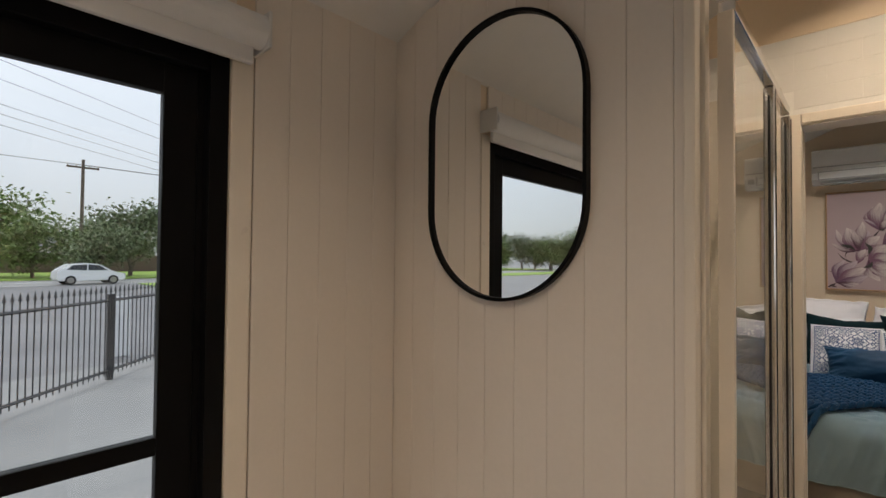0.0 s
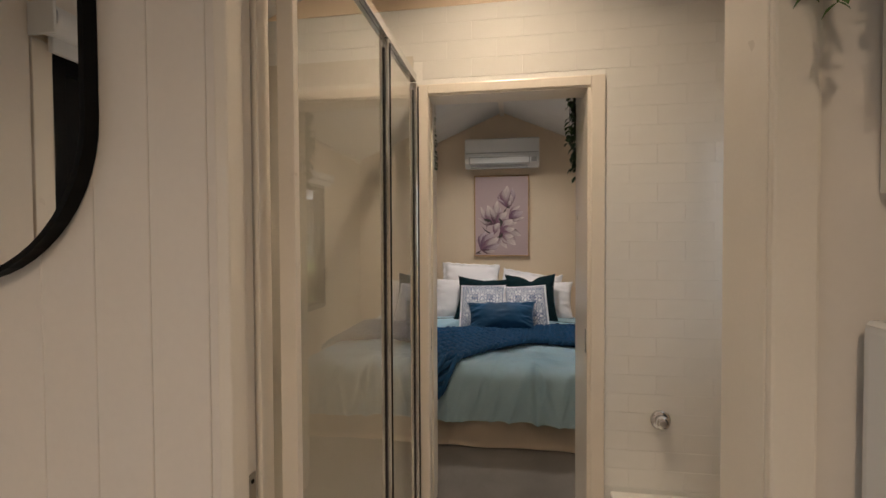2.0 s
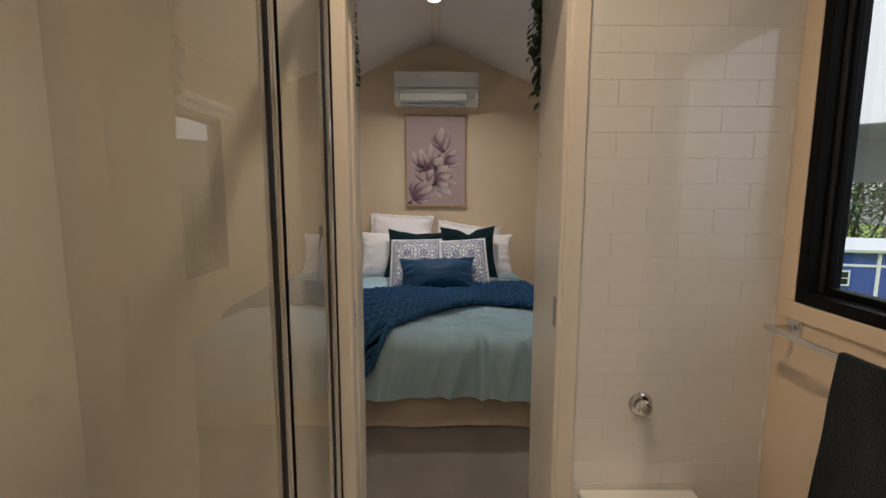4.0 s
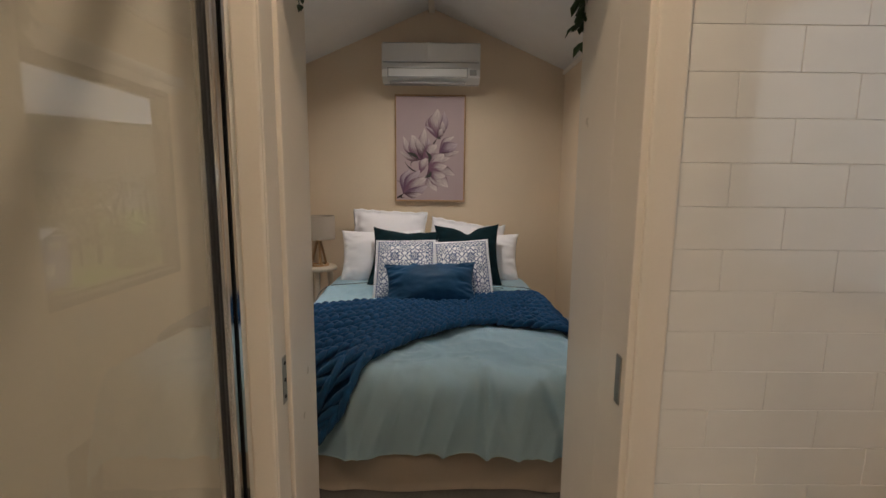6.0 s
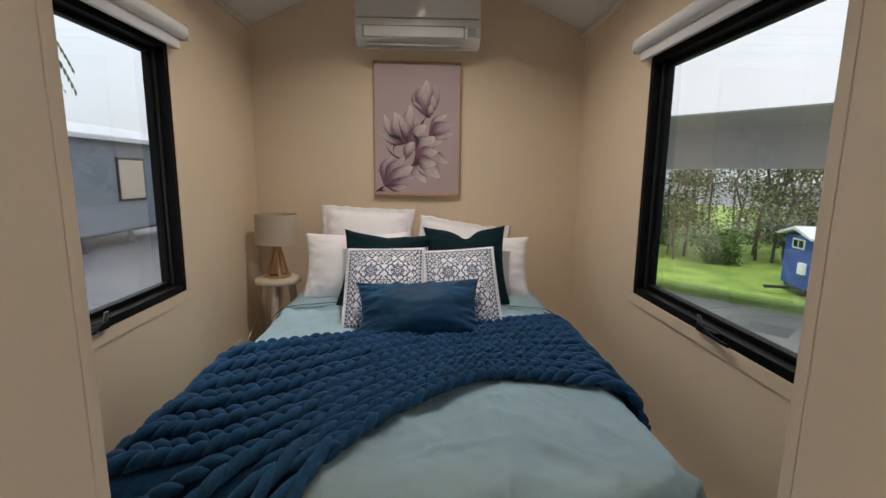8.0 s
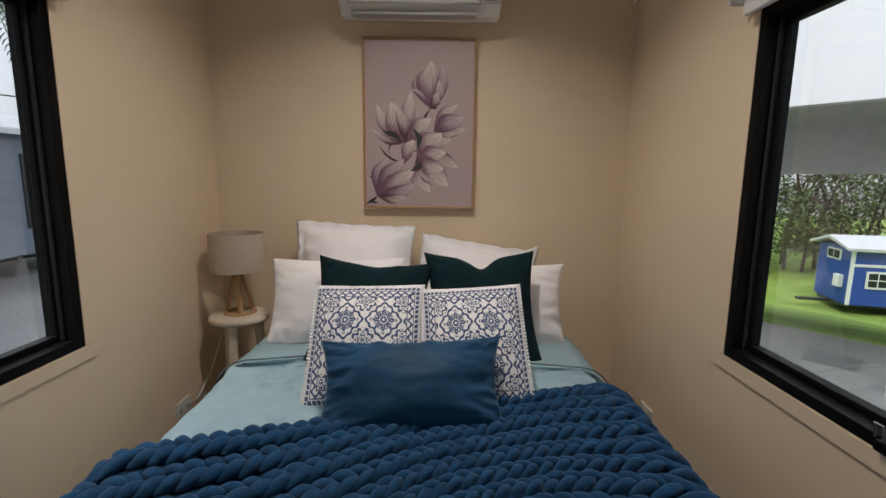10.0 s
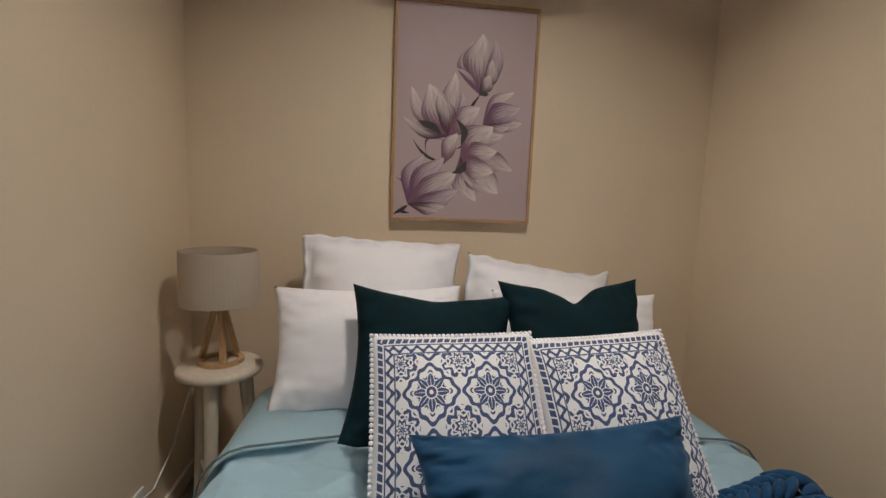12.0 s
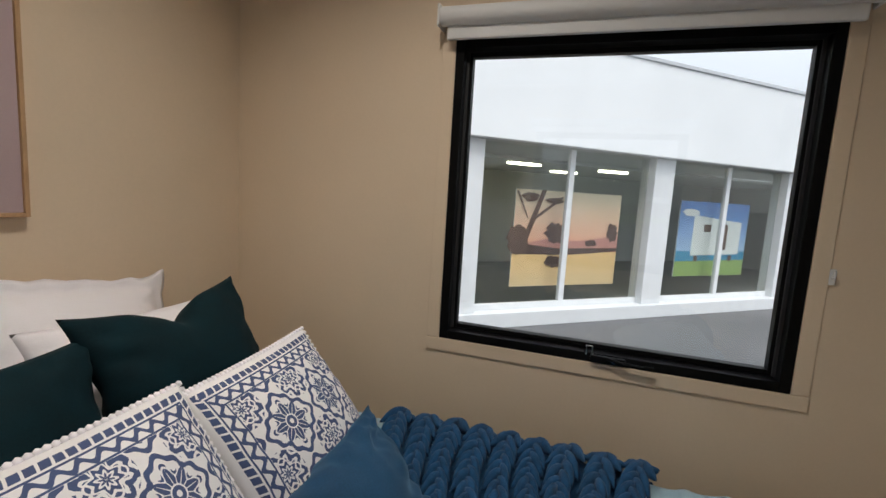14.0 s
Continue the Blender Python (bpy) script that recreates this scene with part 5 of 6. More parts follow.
ASPHALT = ground_material("wet_asphalt", (0.09, 0.09, 0.095), (0.15, 0.15, 0.155), 0.5, 40, 0.4, 0.4, 0.01)
GRASS = ground_material("lawn_grass", (0.10, 0.18, 0.025), (0.30, 0.42, 0.07), 0.6, 14, 0.8, 0.9, 0.05)
CONCRETE = ground_material("grey_concrete", (0.16, 0.165, 0.165), (0.24, 0.24, 0.235), 0.7, 30, 0.5, 0.2, 0.004)
SHOPWHITE = surface("white_shop_render", (0.84, 0.86, 0.87), 0.6, vary=0.05, scale=0.8, fine=30, bump=0.1)
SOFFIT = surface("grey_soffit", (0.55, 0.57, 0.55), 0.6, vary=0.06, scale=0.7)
SHOPGLASS = glass_material("shop_glass", (0.85, 0.9, 0.88))
FENCE = surface("dark_fence_paint", (0.03, 0.032, 0.036), 0.4, vary=0.2)
CLAD_GREY = surface("blue_grey_cladding", (0.17, 0.20, 0.25), 0.55, vary=0.06, scale=1.5)
CLAD_BLUE = surface("royal_blue_cladding", (0.02, 0.07, 0.33), 0.5, vary=0.12, scale=3)
ROOFTIN = surface("pale_metal_roof", (0.55, 0.57, 0.60), 0.35, vary=0.08, scale=2)
WHITEPAINT = surface("white_exterior_paint", (0.75, 0.77, 0.78), 0.5, vary=0.05)
BARK = surface("grey_bark", (0.11, 0.085, 0.07), 0.9, vary=0.4, scale=8, fine=60, bump=0.8, dist=0.02)
LEAVES = surface("dull_tree_leaf", (0.10, 0.14, 0.06), 0.6, vary=0.5, scale=4, fine=30, bump=0.0)
LEAVES_LIGHT = surface("fresh_tree_leaf", (0.10, 0.16, 0.035), 0.6, vary=0.5, scale=4, fine=30, bump=0.0)
TYRE = surface("tyre_rubber", (0.015, 0.015, 0.016), 0.8, vary=0.2)
CARWHITE = surface("white_car_paint", (0.75, 0.76, 0.77), 0.2, vary=0.02, bump=0.0, coat=0.6)
DARKGLASS = surface("tinted_car_glass", (0.02, 0.025, 0.03), 0.06, vary=0.1, bump=0.0)
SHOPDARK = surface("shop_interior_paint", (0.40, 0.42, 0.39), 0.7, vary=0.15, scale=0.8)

bm = bmesh.new()
ns = [-600, 1.9, 18.1, 600]
xs = [-600, -60, 0, 60, 600]
g = [[bm.verts.new(SITE @ Vector((x, n, fall(n)))) for x in xs] for n in ns]
for j in range(3):
    for i in range(4):
        bm.faces.new((g[j][i], g[j][i + 1], g[j + 1][i + 1], g[j + 1][i]))
tagged(part("ground", bm, ASPHALT), "wide wet grey asphalt yard sloping off behind the shop", "ground", kind="structure")


def lawn(name, points, label, mat, lift, cat="grass"):
    bm = bmesh.new()
    vs = [bm.verts.new(p) for p in points]
    down = [bm.verts.new(Vector(p) - Vector((0, 0, lift + 0.05))) for p in points]
    bm.faces.new(vs)
    for i in range(len(vs)):
        bm.faces.new((vs[i], vs[(i + 1) % len(vs)], down[(i + 1) % len(vs)], down[i]))
    return tagged(part(name, bm, mat), label, cat, kind="structure")


for n0, n1 in ((2.0, 18.1), (18.1, 90.0)):
    lawn("lawn", [SITE @ Vector((x, n, fall(n) + 0.03)) for x, n in ((-60, n0), (40, n0), (40, n1), (-60, n1))], "sunlit green lawn sloping down to the woods", GRASS, 0.03)
lawn("slab", [SITE @ Vector((x, n, -0.735)) for x, n in ((-20, -0.3), (3.0, -0.3), (3.0, 1.95), (-20, 1.95))], "grey concrete slab under the canopy", CONCRETE, 0.015, "pavement")
for i, (x, n) in enumerate(((-0.9, 0.55), (-0.2, 0.15), (-1.5, 0.1), (0.5, 0.6), (1.4, 0.2))):
    lawn("floor_patch", [SITE @ Vector((x + a, n + b, -0.731)) for a, b in ((0, 0), (0.5, 0), (0.5, 0.5), (0, 0.5))], "dark square laid on the concrete slab", ASPHALT, 0.003, "mat")

# ---- shop with canopy ----
shop = empty("shop_building", "white shop building with a deep fascia and glazed front", "building", SITE)
part("fascia", box(-14, 16, 0.0, 0.16, 2.06, 3.52, 0.01), SHOPWHITE, shop, "tall plain white fascia")
part("capping", box(-14.02, 16.02, -0.03, 0.2, 3.521, 3.58, 0.008), ROOFTIN, shop, "grey metal capping")
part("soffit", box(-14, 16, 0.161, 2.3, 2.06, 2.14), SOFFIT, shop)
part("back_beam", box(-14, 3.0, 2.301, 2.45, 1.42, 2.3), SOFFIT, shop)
part("roof", box(-14, 16, 0.161, 9.0, 3.0, 3.1), ROOFTIN, shop)
part("post", rod((1.30, 0.08, -0.74), (1.30, 0.08, 2.059), 0.045, n=20), WHITEPAINT, shop, "slim white canopy post")
part("side_wall", box(3.0, 3.12, 0.5, 9.0, -0.75, 2.05), SHOPWHITE, shop)
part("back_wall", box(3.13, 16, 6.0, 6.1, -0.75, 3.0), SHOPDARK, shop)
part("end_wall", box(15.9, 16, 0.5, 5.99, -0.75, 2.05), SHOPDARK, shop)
part("room_floor", box(3.13, 16, 0.5, 5.99, -0.74, -0.70), CONCRETE, shop)
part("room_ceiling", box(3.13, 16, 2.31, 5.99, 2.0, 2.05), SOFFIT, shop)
part("kerb", box(3.0, 16, 0.12, 0.5, -0.75, -0.52, 0.01), WHITEPAINT, shop)
for x0, w in ((3.0, 0.42), (6.75, 0.46), (10.4, 0.46), (14.0, 0.46)):
    part("column", box(x0, x0 + w, 0.2, 0.52, -0.519, 2.055, 0.01), WHITEPAINT, shop)
for x0, x1 in ((3.42, 6.75), (7.21, 10.4), (10.86, 14.0)):
    xm = (x0 + x1) / 2
    wf = part("shop_window", box(x0, x1, 0.33, 0.40, -0.519, -0.42, 0.005), WHITEPAINT, shop)
    part("mullion", box(xm - 0.05, xm + 0.05, 0.32, 0.40, -0.419, 2.05, 0.005), WHITEPAINT, wf)
    for a, b in ((x0, xm - 0.05), (xm + 0.05, x1)):
        pane = part("pane", box(a, b, 0.36, 0.368, -0.419, 2.05), SHOPGLASS, wf)
        pane.visible_shadow = False
GLOWTUBE = Net("shop_tube_light")
GLOWTUBE.bsdf.inputs["Emission Color"].default_value = (1, 0.93, 0.7, 1)
GLOWTUBE.bsdf.inputs["Emission Strength"].default_value = 8.0
for x, n in ((4.2, 2.9), (5.8, 2.9), (8.3, 2.9), (9.8, 2.9), (4.4, 4.4), (8.0, 4.4)):
    lt = part("tube_light", box(x - 0.4, x + 0.4, n - 0.07, n + 0.07, 1.95, 1.999, 0.01), GLOWTUBE.mat, shop)


def flat_print(parent, name, x0, x1, z0, z1, y, shapes):
    """A flat poster of coloured shapes: each a list of (x, z) shares and a material."""
    for i, (pts, mat) in enumerate(shapes):
        bm = bmesh.new()
        yy = y - 0.002 * (i + 1)
        bm.faces.new([bm.verts.new((x0 + (x1 - x0) * a, yy, z0 + (z1 - z0) * b)) for a, b in pts])
        part(name, bm, mat, parent)


def blob(cx, cz, rx, rz, seed, n=22):
    rnd = random.Random(seed)
    return [(cx + rx * math.cos(2 * math.pi * i / n) * rnd.uniform(0.7, 1.1), cz + rz * math.sin(2 * math.pi * i / n) * rnd.uniform(0.7, 1.1)) for i in range(n)]


def print_colour(name, lo, hi, axis=2, z0=-0.22, z1=1.39):
    n = Net(name)
    tc = n.tree.nodes.new("ShaderNodeTexCoord")
    sep = n.tree.nodes.new("ShaderNodeSeparateXYZ")
    n.tree.links.new(tc.outputs["Object"], sep.inputs[0])
    f = n.m("DIVIDE", n.m("SUBTRACT", sep.outputs[axis], z0), z1 - z0)
    f = n.m("ADD", f, n.m("MULTIPLY", n.m("SUBTRACT", n.noise(2.0, 4, stretch=(1, 1, 4)), 0.5), 0.25))
    n.put(n.bsdf.inputs["Base Color"], n.ramp(f, [(0.0, lo), (1.0, hi)]))
    n.bsdf.inputs["Roughness"].default_value = 0.5
    return n.mat


SUNSET = print_colour("sunset_sky_print", (0.85, 0.35, 0.22), (0.85, 0.72, 0.55), z0=0.3)
LAKE = print_colour("sunset_lake_print", (0.75, 0.55, 0.32), (0.85, 0.55, 0.25), z1=0.3)
DARKPRINT = print_colour("dark_tree_print", (0.06, 0.03, 0.025), (0.14, 0.07, 0.05))
PINK = print_colour("pink_hill_print", (0.5, 0.2, 0.17), (0.65, 0.32, 0.28))
BLUEPRINT = print_colour("blue_sky_print", (0.55, 0.70, 0.85), (0.05, 0.20, 0.60))
SEAPRINT = print_colour("sea_print", (0.03, 0.22, 0.42), (0.05, 0.35, 0.55))
GREENPRINT = print_colour("grass_print", (0.25, 0.38, 0.10), (0.35, 0.45, 0.15))
poster = tagged(part("poster", box(4.25, 6.45, 0.62, 0.64, -0.22, 1.39), WHITEPAINT), "large sunset lake poster behind the shop glass", "poster")
poster.matrix_world = SITE
flat_print(poster, "print_area", 4.25, 6.45, -0.22, 1.39, 0.62, [
    ([(0, 0.33), (1, 0.33), (1, 1), (0, 1)], SUNSET), ([(0, 0), (1, 0), (1, 0.36), (0, 0.36)], LAKE),
    ([(0, 0.42), (0.3, 0.5), (0.6, 0.48), (1, 0.55), (1, 0.38), (0, 0.36)], PINK), ([(0, 0.34), (0.5, 0.33), (1, 0.37), (1, 0.41), (0.4, 0.40), (0, 0.46)], DARKPRINT),
    (blob(0.38, 0.56, 0.11, 0.13, 1), DARKPRINT), (blob(0.93, 0.58, 0.06, 0.11, 2), DARKPRINT), (blob(0.04, 0.5, 0.10, 0.16, 3), DARKPRINT), (blob(0.38, 0.26, 0.09, 0.07, 4), DARKPRINT), (blob(0.72, 0.46, 0.07, 0.04, 8), DARKPRINT),
    ([(0.05, 0.4), (0.10, 0.4), (0.26, 1.0), (0.22, 1.0)], DARKPRINT), ([(0.14, 0.7), (0.16, 0.68), (0.42, 0.93), (0.41, 0.95)], DARKPRINT), ([(0.10, 0.72), (0.12, 0.70), (0.02, 0.98), (0.0, 0.98)], DARKPRINT),
    (blob(0.12, 0.93, 0.08, 0.05, 5), DARKPRINT), (blob(0.34, 0.9, 0.09, 0.03, 6), DARKPRINT)])
poster = tagged(part("poster", box(7.95, 9.95, 0.62, 0.64, -0.11, 1.376), WHITEPAINT), "blue seaside poster of a white tiny house behind glass", "poster")
poster.matrix_world = SITE
flat_print(poster, "print_area", 7.95, 9.95, -0.11, 1.376, 0.62, [
    ([(0, 0.3), (1, 0.3), (1, 1), (0, 1)], BLUEPRINT), ([(0, 0.2), (1, 0.2), (1, 0.34), (0, 0.34)], SEAPRINT), ([(0, 0), (1, 0), (1, 0.22), (0, 0.2)], GREENPRINT),
    ([(0.2, 0.28), (0.9, 0.30), (0.9, 0.74), (0.55, 0.78), (0.2, 0.82)], WHITEPAINT), ([(0.6, 0.36), (0.7, 0.36), (0.7, 0.7), (0.6, 0.72)], DARKPRINT), ([(0.35, 0.6), (0.45, 0.6), (0.45, 0.7), (0.35, 0.7)], DARKPRINT), ([(0.25, 0.2), (0.3, 0.2), (0.3, 0.28), (0.25, 0.28)], DARKPRINT), ([(0.75, 0.2), (0.8, 0.2), (0.8, 0.28), (0.75, 0.28)], DARKPRINT), (blob(0.15, 0.85, 0.12, 0.06, 7), WHITEPAINT)])


# ---- small houses ----
def weatherboards(parent, x0, x1, y, z0, z1, mat, pitch, out=-1):
    z = z0
    while z < z1 - 0.01:
        bm = bmesh.new()
        h = min(pitch, z1 - z)
        a = [bm.verts.new((x, y + d, zz)) for x, d, zz in ((x0, 0, z), (x1, 0, z), (x1, 0, z + h), (x0, 0, z + h), (x0, out * 0.03, z), (x1, out * 0.03, z), (x1, out * 0.006, z + h), (x0, out * 0.006, z + h))]
        for f in ((0, 1, 2, 3), (4, 5, 6, 7), (0, 1, 5, 4), (3, 2, 6, 7), (0, 3, 7, 4), (1, 2, 6, 5)):
            bm.faces.new([a[i] for i in f])
        part("board", bm, mat, parent)
        z += pitch


HZ = -3.98
bh = empty("tiny_house", "royal blue weatherboard tiny house with white trim", "house", pose(16.5, 20.7, HZ, 0, 0, -14.8))
wall = part("wall", box(0, 7.2, 0.03, 2.4, 0.45, 2.75), CLAD_BLUE, bh)
weatherboards(wall, 0.1, 7.1, 0.028, 0.46, 2.0, CLAD_BLUE, 0.14)
for x in (0, 2.3, 4.6, 7.08):
    part("corner_trim", box(x - 0.02, x + 0.11, -0.03, 0.029, 0.45, 2.75), WHITEPAINT, bh)
part("band", box(0.09, 7.08, -0.028, 0.029, 2.02, 2.12), WHITEPAINT, bh)
part("band", box(0.09, 7.08, -0.028, 0.029, 2.62, 2.75), WHITEPAINT, bh)
bm = bmesh.new()
sec = [(-0.25, 2.68), (1.2, 3.05), (2.65, 2.68), (2.65, 2.78), (1.2, 3.17), (-0.25, 2.78)]
e0 = [bm.verts.new((-0.3, y, z)) for y, z in sec]
e1 = [bm.verts.new((7.5, y, z)) for y, z in sec]
bm.faces.new(e0), bm.faces.new(e1)
for i in range(6):
    bm.faces.new((e0[i], e0[(i + 1) % 6], e1[(i + 1) % 6], e1[i]))
part("roof", bm, ROOFTIN, bh)
for x0, x1, z0, z1 in ((0.55, 1.35, 1.15, 1.85), (3.2, 3.9, 0.6, 1.95), (5.2, 6.0, 1.15, 1.85)):
    w = part("window", box(x0, x1, -0.04, 0.0, z0, z1, 0.01), WHITEPAINT, bh)
    xm, zm = (x0 + x1) / 2, (z0 + z1) / 2
    for a, b in ((x0 + 0.08, xm - 0.02), (xm + 0.02, x1 - 0.08)):
        for c, d in ((z0 + 0.08, zm - 0.02), (zm + 0.02, z1 - 0.08)):
            part("pane", box(a, b, -0.046, -0.041, c, d), DARKGLASS, w)
w = part("window", box(-0.035, 0.0, 0.7, 1.7, 2.15, 2.6, 0.01), WHITEPAINT, bh)
for a, b in ((0.78, 1.17), (1.23, 1.62)):
    part("pane", box(-0.041, -0.036, a, b, 2.22, 2.54), DARKGLASS, w)
part("meter_box", box(-0.18, -0.002, 0.35, 0.75, 1.1, 1.6, 0.02), WHITEPAINT, bh)
for x in (2.6, 3.4):
    wh = part("wheel", rod((x, 0.05, 0.30), (x, 0.28, 0.30), 0.30, n=24), TYRE, bh)
part("tow_hitch", box(-1.2, 0.0, 1.1, 1.3, 0.30, 0.42, 0.02), FENCE, bh)
part("chassis", box(0.05, 7.1, 0.3, 2.2, 0.30, 0.449), FENCE, bh)

gh = empty("tiny_house", "blue-grey clad tiny house on wheels with a metal roof", "house", pose(-8.3, 5.0, -0.75))
part("wall", box(-2.4, 0.0, 0, 13.0, 0.42, 2.88), CLAD_GREY, gh)
bm = bmesh.new()
sec = [(0.22, 2.80), (-1.2, 3.15), (-2.62, 2.80), (-2.62, 2.90), (-1.2, 3.30), (0.22, 2.90)]
e0 = [bm.verts.new((x, -0.2, z)) for x, z in sec]
e1 = [bm.verts.new((x, 13.2, z)) for x, z in sec]
bm.faces.new(e0), bm.faces.new(e1)
for i in range(6):
    bm.faces.new((e0[i], e0[(i + 1) % 6], e1[(i + 1) % 6], e1[i]))
roof = part("roof", bm, ROOFTIN, gh)
for k in range(66):
    y = -0.15 + 0.2 * k
    part("roof_rib", rod((0.23, y, 2.915), (-1.2, y, 3.315), 0.016, n=6), ROOFTIN, roof)
for y0, y1, z0, z1 in ((7.25, 7.95, 0.95, 2.45), (2.6, 4.0, 1.2, 2.4), (10.0, 11.2, 1.2, 2.4)):
    w = part("window", box(-0.02, 0.035, y0, y1, z0, z1, 0.01), FENCE, gh)
    part("pane", box(0.036, 0.042, y0 + 0.07, y1 - 0.07, z0 + 0.07, z1 - 0.07), SHADE, w, "window with a drawn beige curtain")
for y in (6.4, 7.1, 7.8, 8.6, 4.5, 10.5):
    part("jack_stand", rod((-0.1, y, 0.0), (-0.1, y, 0.415), 0.16, 0.03, 4), FENCE, gh)
part("chassis", box(-2.2, -0.35, 0.2, 12.8, 0.28, 0.419), FENCE, gh)


# ---- trees ----
def tree(at, label, height, trunk_r, crown_z, crown_r, leaves, leaf, material, seed, limbs=9, twist=0.25):
    rnd = random.Random(seed)
    t = empty("tree", label, "tree", pose(*at), group="trees")
    bm = bmesh.new()
    pts = [Vector((0, 0, -0.1))]
    for k in range(6):
        pts.append(Vector((rnd.uniform(-1, 1) * twist * (k + 1) * 0.2, rnd.uniform(-1, 1) * twist * (k + 1) * 0.2, height * 0.92 * (k + 1) / 6)))
    for k, (a, b) in enumerate(zip(pts, pts[1:])):
        add_rod(bm, a, b, trunk_r * (1 - k / 7), trunk_r * (1 - (k + 1) / 7), 9)
    tips = [pts[-1]]
    for _ in range(limbs):
        f = rnd.uniform(crown_z / height * 0.6, 0.95)
        i = min(5, int(f * 6))
        p = pts[i].lerp(pts[i + 1], f * 6 - i)
        if p.z < crown_z * 0.6:
            continue
        a = rnd.uniform(0, 6.28)
        reach = crown_r * rnd.uniform(0.6, 1.0)
        q = p + Vector((math.cos(a) * reach, math.sin(a) * reach, reach * rnd.uniform(0.2, 0.8)))
        mid = p.lerp(q, 0.5) + Vector((0, 0, -0.08 * reach))
        add_rod(bm, p, mid, trunk_r * 0.38, trunk_r * 0.25, 6)
        add_rod(bm, mid, q, trunk_r * 0.25, trunk_r * 0.08, 6)
        tips += [mid, q, mid.lerp(q, 0.6)]
        for _ in range(2):
            s = mid.lerp(q, rnd.uniform(0.2, 0.9))
            e = s + Vector((rnd.uniform(-1, 1), rnd.uniform(-1, 1), rnd.uniform(0, 0.9))) * reach * 0.45
            add_rod(bm, s, e, trunk_r * 0.12, trunk_r * 0.03, 5)
            tips.append(e)
    part("trunk", bm, BARK, t)
    verts, faces = [], []
    for _ in range(leaves):
        c = rnd.choice(tips)
        p = c + Vector((rnd.gauss(0, 1), rnd.gauss(0, 1), rnd.gauss(0, 0.7))) * crown_r * 0.22
        d = Vector((rnd.uniform(-1, 1), rnd.uniform(-1, 1), rnd.uniform(-1, 0.6))).normalized()
        add_leaf(verts, faces, p, d, Vector((rnd.uniform(-1, 1), rnd.uniform(-1, 1), 1)), leaf * rnd.uniform(0.6, 1.3), leaf * 0.55 * rnd.uniform(0.6, 1.3))
    me = bpy.data.meshes.new("crown")
    me.from_pydata([tuple(v) for v in verts], [], faces)
    me.materials.append(material)
    new("crown", me).parent = t
    return t


rnd = random.Random(11)
wood = [tree((*(SITE @ Vector((-9 + 3 * k, 26, 0)))[:2], fall(26)), "thin woodland tree with sparse dull foliage", 10 + k, 0.10, 1.2, 2.1, 750, 0.24, LEAVES if k % 2 else LEAVES_LIGHT, 20 + k, 22, 0.9) for k in range(4)]
for k in range(85):
    x, n = rnd.uniform(-34, 16), rnd.uniform(24, 44)
    p = SITE @ Vector((x, n, fall(n)))
    copy_thing(rnd.choice(wood), pose(p.x, p.y, p.z, 0, 0, rnd.uniform(0, 360)) @ Matrix.Scale(rnd.uniform(0.8, 1.25), 4))
big = tree((-56, 12.2, -0.75), "broad green street tree beside the road", 6.2, 0.22, 2.0, 3.4, 3600, 0.42, LEAVES, 40, 20, 0.6)
bigger = tree((-60, 2.0, -0.75), "broad green street tree beside the road", 7.0, 0.24, 2.2, 3.6, 3600, 0.45, LEAVES_LIGHT, 41, 20, 0.6)
for k in range(44):
    y = -70 + 3.2 * k + rnd.uniform(-1, 1)
    copy_thing(big if k % 2 else bigger, pose(-74 - rnd.uniform(0, 14), y, -0.75, 0, 0, rnd.uniform(0, 360)) @ Matrix.Scale(rnd.uniform(0.6, 0.95), 4))
for k in range(30):
    x, n = rnd.uniform(-36, 18), rnd.uniform(23, 46)
    p = SITE @ Vector((x, n, fall(n)))
    copy_thing(big if k % 2 else bigger, pose(p.x, p.y, p.z - 0.5, 0, 0, rnd.uniform(0, 360)) @ Matrix.Scale(rnd.uniform(0.22, 0.4), 4))
for k in range(26):
    copy_thing(big if k % 2 else bigger, pose(-25 - 2.6 * k, -84 + k * 0.7 + rnd.uniform(-6, 2), -0.75, 0, 0, rnd.uniform(0, 360)) @ Matrix.Scale(rnd.uniform(0.7, 1.1), 4))
copy_thing(big, pose(-50, 8.7, -0.75, 0, 0, 80) @ Matrix.Scale(0.65, 4))
copy_thing(bigger, pose(-55, 4.6, -0.75, 0, 0, 10) @ Matrix.Scale(0.7, 4))

